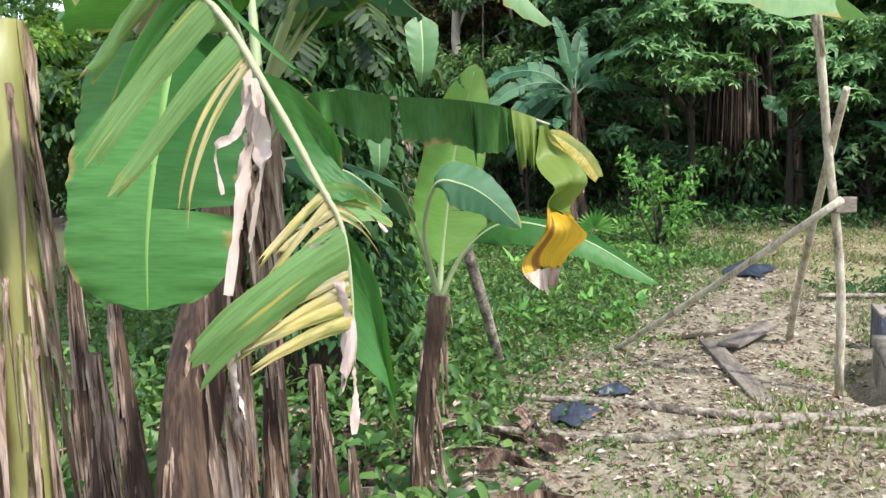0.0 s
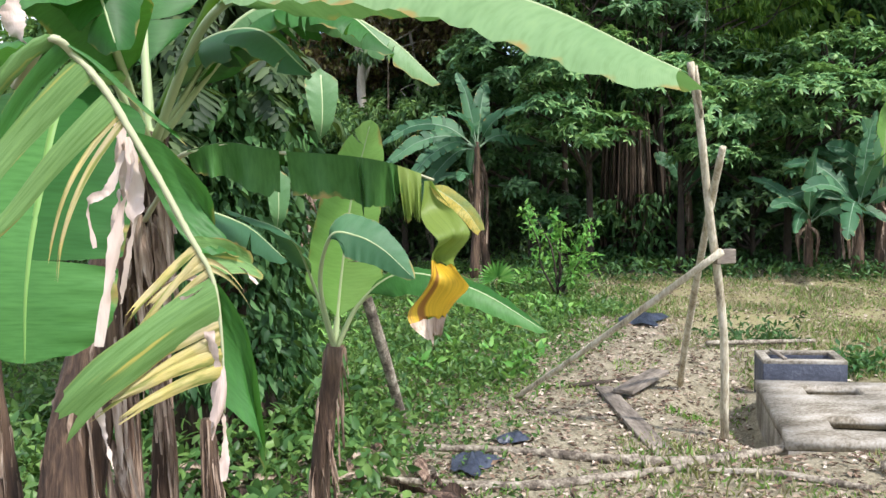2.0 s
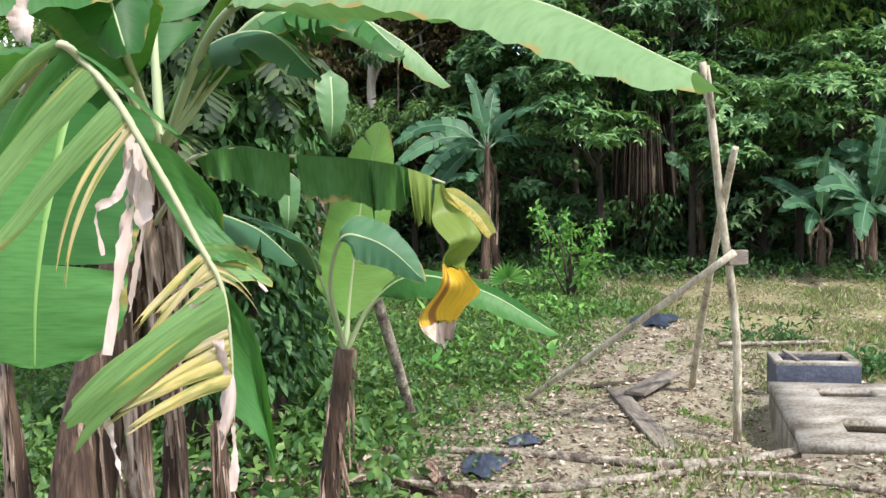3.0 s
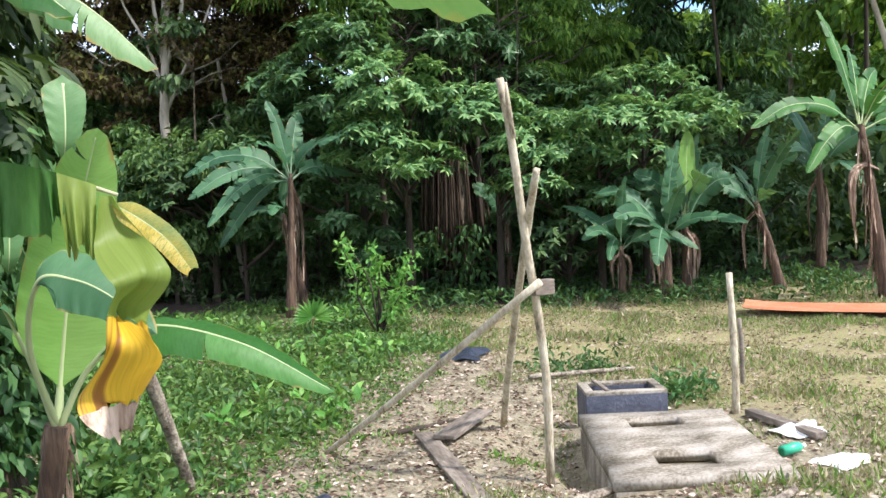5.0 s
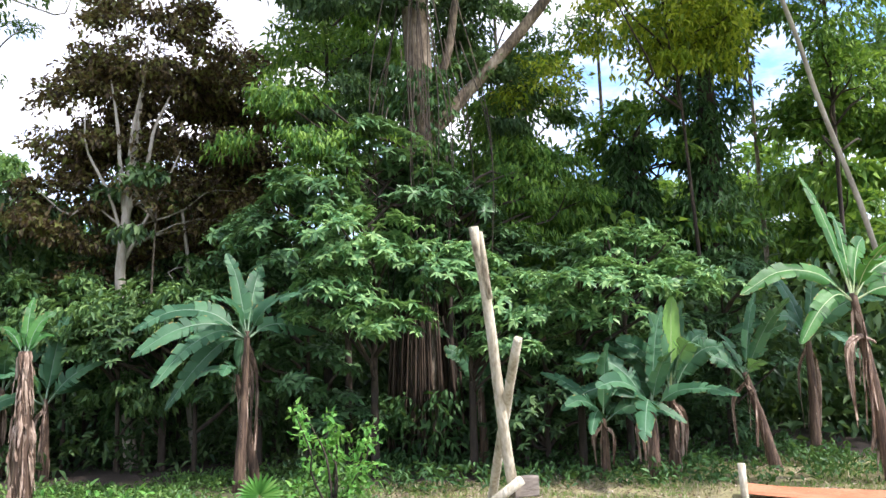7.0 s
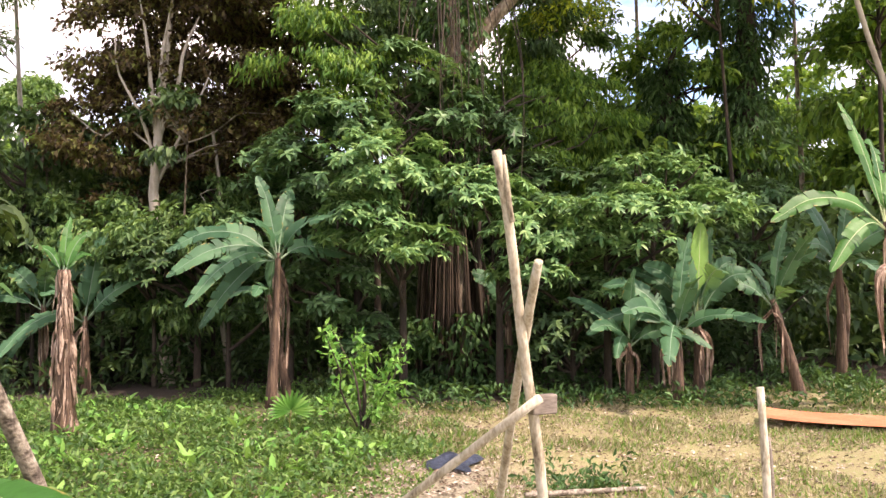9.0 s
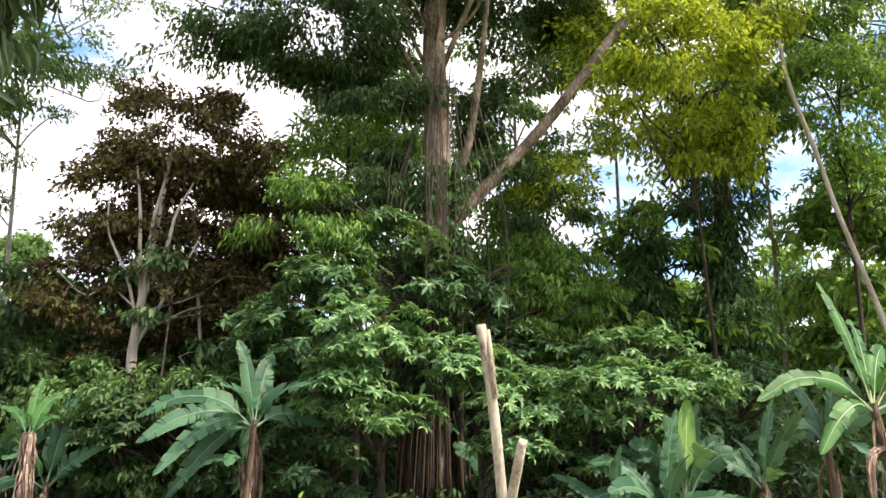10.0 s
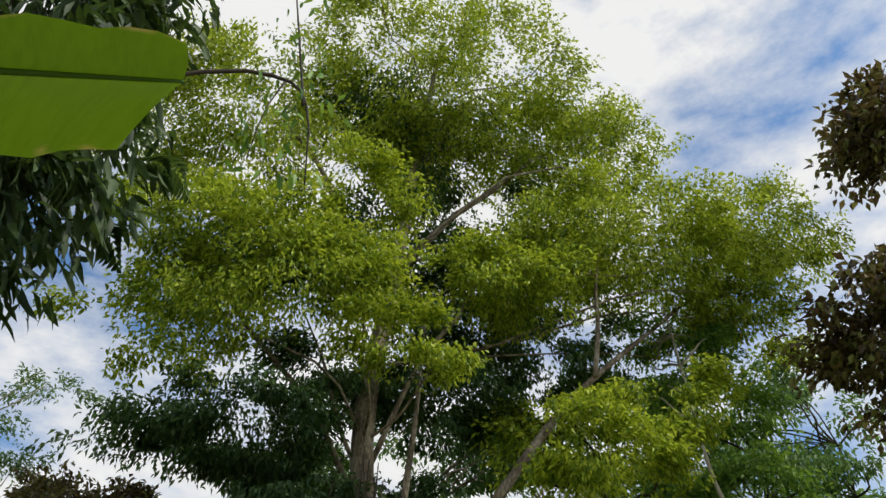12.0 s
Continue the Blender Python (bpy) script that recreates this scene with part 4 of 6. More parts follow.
sr = random.Random(8)
for k in range(14):
    sx, sy = -5.5 + 0.65 * k + sr.uniform(-0.3, 0.3), sr.uniform(16.5, 20)
    sh = sr.uniform(3.2, 5.0)
    tree_at("sapling_tree", sx, sy, "slender shaded sapling among the dark trunks", [((0, 0, sh), (0.8, 0.7, 0.7), 40)], crown_shaded, ("spray", 12, 0.3, 0.2, 0.08, 0.6), bark_dark if k % 3 else bark_pale, sh, sr.uniform(0.035, 0.06), 5, "shaded saplings", (sr.uniform(-0.4, 0.4), 0))

# brown-leaved tree at the back
brown_a, brown_z = rng.uniform(0, 6.28, 150), rng.uniform(0.7, 2.9, 150)
brown_p = np.stack([0.28 * np.cos(brown_a) - 0.1, 0.28 * np.sin(brown_a), brown_z], 1)
tree("brown_tree", (0.42, 17.0), "tree with dark red-brown foliage and pale forked trunk", [(0, 0, 0), (-0.1, 0, 1.3), (-0.12, 0, 2.5), (-0.26, 0, 3.25), (-0.18, 0, 4.55), (-0.05, 0.1, 6.0), (0.1, 0.2, 7.6)], [0.12, 0.1, 0.09, 0.085, 0.075, 0.045, 0.02],
     [((0.2, 0.7, 7.7), (1.25, 0.9, 1.2), 380), ((-0.75, 0.7, 6.3), (1.1, 0.7, 1.1), 260), ((1.3, 0.6, 6.5), (1.35, 0.9, 1.3), 420), ((0.3, 0.9, 5.2), (1.9, 0.8, 1.0), 420), ((-1.3, 0.6, 4.5), (1.0, 0.7, 0.7), 140), ((1.9, 0.6, 4.7), (1.1, 0.7, 0.9), 220), ((0.3, 1.0, 3.7), (1.8, 0.7, 0.6), 200)],
     crown_brown, ("spray", 20, 0.26, 0.13, 0.065, 0.25), bark_grey, limbs=18, r_limb=0.02,
     extra=[("main_limb", limb((-0.2, 0, 4.2), (-0.5, -0.1, 6.8), 0.045, 0.015, 0.04), bark_grey, ""), ("main_limb", limb((-0.18, 0, 4.4), (0.5, -0.1, 6.6), 0.045, 0.015, 0.04), bark_grey, ""), ("main_limb", limb((-0.2, 0, 3.6), (0.7, -0.1, 5.6), 0.035, 0.012, 0.04), bark_grey, ""), ("main_limb", limb((-0.22, 0, 3.9), (-0.9, -0.1, 6.2), 0.03, 0.01, 0.04), bark_grey, ""), ("main_limb", limb((-0.2, 0, 4.6), (0.1, -0.1, 7.2), 0.035, 0.01, 0.04), bark_grey, ""), ("main_limb", limb((1.05, 0.3, 0), (0.75, 0.3, 4.6), 0.05, 0.03, 0.03), bark_grey, ""),
            ("climber", sprays(brown_p, unit(brown_p * [1, 1, 0]), 8, 0.2, 0.15, 0.07, 0.8), vine_dark_shade, "dark climbing leaves round the trunk")])
# climber-clad columns on the far right
for cx, cy, h, r, lb in ((13.3, 18.0, 10.5, 1.05, "tall trunk wholly clothed in dark climbers"), (11.7, 19.0, 7.0, 0.85, "broken trunk clothed in climbers like a column")):
    n = int(460 * h / 7)
    a, zz = rng.uniform(0, 6.28, n), rng.uniform(0.3, h, n)
    rad = r * rng.uniform(0.45, 1.0, n) * (0.75 + 0.35 * np.sin(zz * 1.7))
    cp, co = np.stack([np.cos(a) * rad, np.sin(a) * rad, zz], 1), np.stack([np.cos(a), np.sin(a), 0 * a], 1)
    t = tree("climber_column", (cx, cy), lb, [(0, 0, 0), (0, 0, h * 0.5), (0.1, 0, h)], [0.4, 0.3, 0.15], [((0.1, 0, h), (1.6, 1.5, 1.2), 120)], crown_green, ("spray", 18, 0.4, 0.24, 0.1, 0.4), bark_dark, limbs=14,
             extra=[("climber", sprays(cp, co, 16, 0.35, 0.22, 0.07, 0.9), vine_dark_shade, "dense dark climbing leaves")])
tree_at("sunlit_tree", 12.4, 17.0, "slender tree with yellow-green sunlit crown", [((-2.2, -2.0, 9.2), (2.0, 1.6, 1.3), 240), ((-2.9, -1.6, 10.6), (1.6, 1.4, 0.8), 120), ((-1.4, -2.2, 7.9), (1.3, 1.1, 0.7), 90)], crown_sunny, ("spray", 18, 0.4, 0.17, 0.07, 0.3), bark_dark, 9, 0.055, 22, lean=(-1.8, -1.6))
tree("leaning_tree", (15.6, 14.5), "leaning pale slender trunk with thin crown", [(0, 0, 0), (-0.7, 0, 2.6), (-1.37, 0, 4.75), (-2.14, 0, 6.65), (-2.6, 0, 8.05), (-3.16, 0, 9.65), (-3.3, 0, 11.6), (-3.5, 0, 14)], [0.06, 0.055, 0.05, 0.042, 0.025], [((-3.4, 0.3, 13.2), (1.6, 1.2, 1.0), 80), ((-3.6, 0.4, 11.2), (1.0, 0.9, 0.7), 40)], crown_green, ("spray", 22, 0.4, 0.15, 0.06, 0.4), bark_grey, limbs=12)
tree_at("brown_tree", 16.6, 9.6, "red-brown leaved tree beside the clearing", [((0, 0, 17.0), (1.8, 1.8, 1.6), 260), ((-0.5, 0.6, 11.4), (2.9, 2.4, 2.0), 480)], crown_brown, ("spray", 24, 0.5, 0.26, 0.13, 0.3), bark_dark, 16, 0.2, 20)

tree_at("tall_tree", 4.2, 19.0, "tall slender tree with light fine foliage", [((0, 0, 7.8), (1.7, 1.4, 1.7), 190), ((-0.9, 0, 5.8), (1.4, 1.2, 1.2), 130), ((1.0, 0.3, 9.6), (1.4, 1.2, 1.2), 110)], crown_green, ("spray", 20, 0.4, 0.2, 0.07, 0.6), bark_dark, 9, 0.1, 24)
tree_at("tall_tree", 7.8, 17.4, "tall slender tree hung with fine foliage", [((0, 0, 5.4), (1.6, 1.2, 1.3), 150), ((0.6, 0.3, 7.2), (1.2, 1.0, 0.9), 80)], crown_green, ("spray", 18, 0.4, 0.2, 0.06, 0.9), bark_dark, 7, 0.1, 20)
for cx, cy, h in ((9.6, 21.5, 13.0), (13.2, 22.5, 14.0), (7.0, 24.0, 12.0), (17.5, 21.0, 14.5), (21.5, 20.0, 12.0)):
    tree_at("tall_tree", cx, cy, "tall dark forest tree with open feathery crown", [((0, 0, h), (2.6, 1.8, 1.5), 170), ((-1.4, 0, h * 0.8), (2.0, 1.6, 1.0), 120), ((0.5, 0, h * 0.62), (1.3, 1.2, 1.2), 120 if cx < 12 else 30), ((-0.3, 0, h * 0.45), (1.5, 1.2, 1.0), 140 if cx < 12 else 60)], far_green, ("spray", 20, 0.4, 0.2, 0.085, 0.4), bark_pale, h * 0.95, 0.09, 22, "tall forest trees", (0.25 * math.sin(cx * 5), 0.3))
tree_at("tall_tree", 15.6, 16.4, "tall tree with fine dark green crown", [((0, 0, 10.5), (2.0, 1.8, 1.8), 190), ((1.2, 0.5, 8.0), (1.6, 1.5, 1.2), 120), ((-0.8, 0, 12.8), (1.6, 1.5, 1.0), 110)], crown_green, ("spray", 22, 0.45, 0.2, 0.08, 0.4), bark_dark, 12, 0.07, 24, lean=(0.5, 0.4))
tree_at("tall_tree", 19.5, 17.0, "tall tree with fine dark green crown", [((0, 0, 9.0), (2.4, 2, 2.0), 130), ((-1.0, 0, 13.5), (2.2, 2, 2.0), 170)], far_green, ("spray", 20, 0.45, 0.22, 0.09, 0.4), bark_dark, 13, 0.1, 24)
tree_at("tall_tree", -5.2, 20.0, "tall tree with thin feathery crown", [((0, 0, 8.0), (2.2, 2, 1.4), 150), ((1.2, 0, 10.2), (2.0, 1.8, 1.2), 110), ((-1.5, 0, 11.5), (2.0, 1.8, 1.2), 110)], far_green, ("spray", 20, 0.5, 0.22, 0.08, 0.5), bark_grey, 11, 0.14, 20)

# wood behind: mixed trees in depth
def wood_tree(x, y, h, spread, leaf, seed):
    r = np.random.default_rng(seed)
    bl = [((r.normal(0, 0.5), r.normal(0, 0.5), h * 0.85), (spread, spread, h * 0.16), 90)]
    for k in range(3):
        a = r.uniform(0, 6.28)
        bl.append(((math.cos(a) * spread * 0.7, math.sin(a) * spread * 0.7, h * r.uniform(0.45, 0.78)), (spread * 0.75, spread * 0.75, h * 0.13), 70))
    tree_at("forest_tree", x, y, "forest tree behind the clearing", bl, leaf, ("spray", 22, 0.55, 0.34, 0.15, 0.4), bark_grey if seed % 3 == 0 else bark_dark, h * 0.9, 0.16, 12, "forest trees", (r.normal(0, 0.5), 0))


wr = random.Random(5)
for k in range(38):
    az = -32 + 78 * k / 37 + wr.uniform(-1.5, 1.5)
    d = wr.uniform(21, 44)
    if -7 < az < 11 and d < 37:
        d += 16
    lf = wr.choice([far_green, crown_green, crown_shaded, far_green])
    # brighter light on the right put into leaf colour: no darkened crowns there
    if az > 8 and lf is crown_shaded:
        lf = crown_green
    wood_tree(0.6 + d * math.sin(radians(az)), 1.5 + d * math.cos(radians(az)), wr.uniform(5.5, 10) * (d / 32) ** 0.7, wr.uniform(1.8, 3.0), lf, 100 + k)


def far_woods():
    """Dense undergrowth filling the space under the trees, shade put into its leaf colour."""
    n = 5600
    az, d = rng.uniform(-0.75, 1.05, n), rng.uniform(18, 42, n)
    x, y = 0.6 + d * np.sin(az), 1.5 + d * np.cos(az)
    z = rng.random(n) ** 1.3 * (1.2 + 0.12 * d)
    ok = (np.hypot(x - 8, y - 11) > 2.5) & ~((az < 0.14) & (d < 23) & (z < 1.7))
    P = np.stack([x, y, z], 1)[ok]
    tagged(part("undergrowth", sprays(P, np.tile([0, -0.6, 0.3], (len(P), 1)), 20, 0.7, 0.36, 0.16, 0.5), crown_shaded), "dense undergrowth filling the wood, shade in its leaf colour", "undergrowth", kind="stuff")


far_woods()


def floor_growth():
    """Low plants added on the wood's floor, its shade put into their leaf colour."""
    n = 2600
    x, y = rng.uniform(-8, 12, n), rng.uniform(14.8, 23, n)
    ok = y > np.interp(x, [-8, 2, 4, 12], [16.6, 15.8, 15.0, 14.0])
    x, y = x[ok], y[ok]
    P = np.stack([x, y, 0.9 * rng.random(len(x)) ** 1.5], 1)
    tagged(part("floor_growth", sprays(P, np.tile([0, -0.3, 0.4], (len(P), 1)), 9, 0.3, 0.2, 0.07, 0.3), crown_shaded), "low plants on the wood's floor, shade in their leaf colour", "undergrowth", kind="stuff")


floor_growth()


# ---- the pole stand ----
def pole(name, pts, radii, mat, parent, label="", sides=9, lump=0.05):
    return part(name, tube(spline(np.asarray(pts, float), 14), radii, sides, lump), mat, parent, label)


stand = thing("pole_stand", (2.45, 5.2, 0), "stand of crossed peeled poles with a slanting brace", "pole stand")
o = np.array(stand.location)
pole("pole", np.array([(2.385, 5.18, -0.05), (2.36, 5.14, 0.7), (2.22, 5.02, 1.42), (2.14, 4.95, 1.9), (2.04, 4.86, 2.29)]) - o, [0.027, 0.025, 0.023, 0.021], pole_wood, stand)
pole("pole", np.array([(2.64, 6.6, -0.05), (2.5, 6.05, 0.55), (2.25, 5.08, 1.45), (2.17, 4.72, 1.8)]) - o, [0.027, 0.025, 0.022, 0.02], pole_wood, stand)
pole("brace", np.array([(1.2, 6.27, -0.02), (1.7, 5.62, 0.55), (2.28, 4.98, 1.19)]) - o, [0.019, 0.021, 0.023], pole_wood, stand, "slanting brace pole")
part("block", slabs([((2.33 - 2.45, 5.06 - 5.2, 1.15), (0.13, 0.05, 0.09), 8)], 0.008), old_wood, stand, "short sawn board end")
part("splint", tube(spline([(2.07 - 2.45, 4.86 - 5.2, 2.27), (2.1 - 2.45, 4.885 - 5.2, 2.1), (2.125 - 2.45, 4.9 - 5.2, 1.98)], 5), [0.014, 0.016, 0.012], 6, 0.1), pole_wood, stand, "split strip of bark at the top")

# ---- the concrete tank ----
SLAB_O, SLAB_T = (3.06, 6.17), -18.5      # far left corner; turn of its far edge


def slab_point(u, v, z):
    c, s = math.cos(radians(SLAB_T)), math.sin(radians(SLAB_T))
    return (SLAB_O[0] + u * c + v * s, SLAB_O[1] + u * s - v * c, z)


def tank():
    t = thing("tank_slab", slab_point(0, 0, 0), "low concrete tank with two openings in its worn lid", "tank")
    o = np.array(t.location)
    W, Ln, top, th = 1.03, 1.42, 0.075, 0.07
    us, vs = [0, 0.31, 0.68, W], [0, 0.16, 0.38, 0.94, 1.2, Ln]
    boxes = []
    for i in range(3):
        for j in range(5):
            if i == 1 and j in (1, 3):
                continue
            u0, u1, v0, v1 = us[i], us[i + 1], vs[j], vs[j + 1]
            boxes.append((u0, u1, v0, v1))
    bm = bmesh.new()
    cache = {}

    def vert(u, v, z):
        k = (round(u, 3), round(v, 3), z)
        if k not in cache:
            e = 0.006 * math.sin(u * 31 + v * 17)
            cache[k] = bm.verts.new(Vector(slab_point(u + e, v - e, z + (0.003 * math.sin(9 * u + 5 * v) if z == top else 0))) - Vector(o))
        return cache[k]

    for z, flip in ((top, False), (top - th, True)):
        for u0, u1, v0, v1 in boxes:
            f = [vert(u0, v0, z), vert(u0, v1, z), vert(u1, v1, z), vert(u1, v0, z)]
            bm.faces.new(f[::-1] if flip else f)
    count = {}
    for u0, u1, v0, v1 in boxes:
        for e in (((u0, v0), (u0, v1)), ((u0, v1), (u1, v1)), ((u1, v1), (u1, v0)), ((u1, v0), (u0, v0))):
            k = tuple(sorted(e))
            count[k] = count.get(k, []) + [e]
    for k, es in count.items():
        if len(es) == 1:
            (a, b), (c, d) = es[0]
            bm.faces.new([vert(c, d, top), vert(a, b, top), vert(a, b, top - th), vert(c, d, top - th)])
    bmesh.ops.recalc_face_normals(bm, faces=bm.faces)
    bmesh.ops.bevel(bm, geom=[e for e in bm.edges if e.calc_face_angle(0) > 1.0], offset=0.004, segments=2, affect="EDGES")
    bmesh.ops.triangulate(bm, faces=bm.faces)
    bm.verts.index_update()
    geo = (np.array([v.co[:] for v in bm.verts]), np.array([[v.index for v in f.verts] for f in bm.faces]))
    bm.free()
    part("lid", geo, concrete, t, "worn pale concrete lid", smooth=False)
    for u, v, lu, lv in ((W / 2, 0.05, W - 0.02, 0.1), (W / 2, Ln - 0.05, W - 0.02, 0.1), (0.05, Ln / 2, 0.1, Ln - 0.2), (W - 0.05, Ln / 2, 0.1, Ln - 0.2), (W / 2, Ln / 2, W - 0.2, 0.08)):
        c = Vector(slab_point(u, v, -0.33)) - Vector(o)
        part("wall", slabs([(c, (lu, lv, 0.662), SLAB_T)], 0.005), concrete, t, "stained concrete wall")
    c = Vector(slab_point(W / 2, Ln / 2, -0.62)) - Vector(o)
    part("bottom", slabs([(c, (W - 0.2, Ln - 0.2, 0.06), SLAB_T)], 0.005), concrete, t)


tank()


def block_box():
    cx, cy, t = 3.57, 6.46, -16
    b = thing("block_box", (cx, cy, -0.32), "open box of blocks with dark painted sides", "tank")
    m = pose(0, 0, 0, 0, 0, t)
    for px, py, sx, sy in ((0, -0.16, 0.62, 0.07), (0, 0.16, 0.62, 0.07), (-0.275, 0, 0.07, 0.25), (0.275, 0, 0.07, 0.25)):
        v = m @ Vector((px, py, 0.235))
        part("wall", slabs([(v, (sx, sy, 0.47), t)], 0.008), painted_block, b)
        v = m @ Vector((px, py, 0.478))
        part("rim", slabs([(v, (sx, sy, 0.03), t)], 0.006), concrete, b, "bare pale cement rim")
    v = m @ Vector((0, 0, 0.05))
    part("bottom", slabs([(v, (0.5, 0.26, 0.08), t)], 0.005), concrete, b)
    v = m @ Vector((-0.16, 0.0, 0.5))
    part("strip", slabs([(v, (0.03, 0.36, 0.02), t + 6)], 0.004), old_wood, b, "dark lath across the opening")


block_box()


# ---- things lying about ----
def lying_log(pts, radii, label, mat=None, group="", name="log", z=None):
    p = np.array([(x, y, float(ground_z(x, y)) + radii[0] * 0.7 + (z or 0)) for x, y in pts])
    t = tagged(part(name, tube(spline(p, 20) - p[0], radii, 9, 0.09), mat or bark_pale, None, label), label, name)
    t.location = p[0]
    tagged(t, group=group)
    return t


lying_log([(0.35, 5.25), (1.0, 4.98), (1.75, 4.68), (2.2, 4.72), (2.75, 4.93)], [0.02, 0.027, 0.036, 0.034, 0.02], "long crooked grey log lying across the path", log_mat, "logs on the ground")
lying_log([(0.2, 4.72), (0.9, 4.52), (1.6, 4.5), (1.95, 4.62)], [0.02, 0.03, 0.028, 0.02], "rotting log lying in the litter", log_mat, "logs on the ground")
lying_log([(2.0, 4.52), (2.35, 4.36), (2.7, 4.12)], [0.02, 0.024, 0.018], "short broken branch on the grass", log_mat, "logs on the ground")
lying_log([(2.85, 4.28), (3.1, 4.15), (3.3, 4.2)], [0.035, 0.03, 0.02], "weathered bit of branch on the grass", log_mat, "logs on the ground")
lying_log([(1.7, 6.5), (2.0, 6.55), (2.45, 6.75)], [0.018, 0.02, 0.015], "thin dry stick on the path", bark_dark, "logs on the ground", "stick")
lying_log([(3.3, 7.65), (3.8, 7.66), (4.35, 7.62)], [0.022, 0.024, 0.02], "long grey pole lying behind the block box", log_mat, "", "lying_pole", 0.03)


def board(a, b, w, th, label, lift=0.0):
    a, b = np.array(a, float), np.array(b, float)
    c, d = (a + b) / 2, b - a
    z = float(ground_z(*c)) + th / 2 + 0.012 + lift
    ob = tagged(part("board", slabs([((0, 0, 0), (float(np.hypot(*d)), w, th), 0)], 0.006), old_wood), label, "board", "boards on the path")
    ob.matrix_basis = pose(c[0], c[1], z, 0, 0, math.degrees(math.atan2(d[1], d[0])))


board((1.95, 6.4), (1.87, 4.78), 0.13, 0.03, "weathered grey board lying on the path")
board((2.02, 6.12), (2.5, 6.68), 0.16, 0.03, "dark damp board lying on the path", 0.03)
board((4.28, 5.85), (4.3, 5.15), 0.09, 0.05, "dark plank edge beside the tank")


def crumple(name, at, size, label, mat, seed, category, h=0.06):
    """A crumpled sheet lying on the ground."""
    r = np.random.default_rng(seed)
    n = 16
    g = np.linspace(-1, 1, n)
    X, Y = np.meshgrid(g, g)
    Z = np.zeros_like(X)
    for k in range(7):
        a, f, ph = r.uniform(0, 6.28), r.uniform(2, 7), r.uniform(0, 6.28)
        Z += np.abs(np.sin((X * math.cos(a) + Y * math.sin(a)) * f + ph)) / 7
    R = np.hypot(X, Y)
    rim = 1 + 0.25 * np.sin(3 * np.arctan2(Y, X) + seed)
    Z = Z * h * np.clip(1.25 - R / rim, 0.08, 1) + 0.01
    V = np.stack([X * size[0] * rim / 2 + Z, Y * size[1] * rim / 2, Z], -1).reshape(-1, 3)
    i, j = np.meshgrid(np.arange(n - 1), np.arange(n - 1), indexing="ij")
    A = (i * n + j).ravel()
    T = np.concatenate([np.stack([A, A + 1, A + n + 1], 1), np.stack([A, A + n + 1, A + n], 1)])
    ob = tagged(part(name, (V, T), mat, None, label, smooth=False), label, category)
    ob.matrix_basis = pose(at[0], at[1], float(ground_z(*at)), 0, 0, r.uniform(0, 60))


crumple("tarpaulin", (3.08, 8.85), (0.55, 0.4), "crumpled dark blue-black plastic sheet", plastic_black, 3, "tarpaulin", 0.13)
crumple("plastic_scrap", (0.72, 4.85), (0.28, 0.24), "crumpled black plastic scrap on the litter", plastic_black, 4, "plastic scrap", 0.09)
crumple("plastic_scrap", (1.0, 5.2), (0.2, 0.16), "small black plastic scrap by the log", plastic_black, 5, "plastic scrap", 0.07)
crumple("plastic_bag", (4.28, 5.35), (0.34, 0.26), "crumpled white plastic bag on the grass", plastic_white, 6, "plastic bag", 0.1)
crumple("plastic_bag", (4.05, 4.7), (0.3, 0.2), "torn pale plastic bag beside the tank", plastic_white, 8, "plastic bag", 0.07)


def bottle():
    t = thing("bottle", (3.83, 4.95, 0.04), "small green plastic bottle lying on the grass", "bottle")
    prof = [(0, 0.0), (0, 0.032), (0.12, 0.034), (0.15, 0.03), (0.175, 0.013)]
    part("body", tube([(x, 0.2 * x, 0) for x, _ in prof], [max(r, 0.004) for _, r in prof], 12), plastic_green, t)
    part("cap", tube([(0.175, 0.035, 0), (0.2, 0.04, 0)], [0.015, 0.015], 10), plastic_white, t, "white screw cap")


bottle()


def roofing():
    """Rust-red corrugated sheet lying in the grass."""
    nx, ny = 60, 8
    X, Y = np.meshgrid(np.linspace(0, 2.9, nx), np.linspace(0, 0.75, ny), indexing="xy")
    Z = 0.012 * np.sin(Y * 2 * np.pi / 0.09) + 0.05 * np.exp(-X / 0.3) + 0.03
    V = np.stack([X, Y, Z], -1).reshape(-1, 3)
    V2 = V - [0, 0, 0.006]
    i, j = np.meshgrid(np.arange(ny - 1), np.arange(nx - 1), indexing="ij")
    A = (i * nx + j).ravel()
    T = np.concatenate([np.stack([A, A + 1, A + nx + 1], 1), np.stack([A, A + nx + 1, A + nx], 1)])
    ob = tagged(part("roofing_sheet", (np.vstack([V, V2]), np.vstack([T, T[:, ::-1] + len(V)])), rust), "rust-red corrugated roofing sheet lying on the grass", "roofing sheet")
    ob.matrix_basis = pose(7.15, 9.75, 0.06, 0, 0, -40)


roofing()


def stake(name, a, b, r, label, mat):
    t = tagged(part(name, tube(spline([(0, 0, -0.1), np.subtract(b, a) * 0.5 + [0.01, 0, 0], np.subtract(b, a)], 8), r, 9, 0.04), mat), label, "post")
    t.location = a
    return t


stake("post", (4.25, 5.96, 0), (4.22, 5.97, 1.04), [0.028, 0.026, 0.024], "thin peeled wooden post standing in the grass", pole_wood)
stake("post", (4.86, 6.7, 0), (4.84, 6.7, 0.56), [0.02, 0.02, 0.017], "short dark wooden post in the grass", old_wood)
stake("stake", (0.4, 5.75, 0), (-0.02, 4.85, 1.6), [0.036, 0.035, 0.03], "leaning grey stake beside the young banana plant", log_mat)


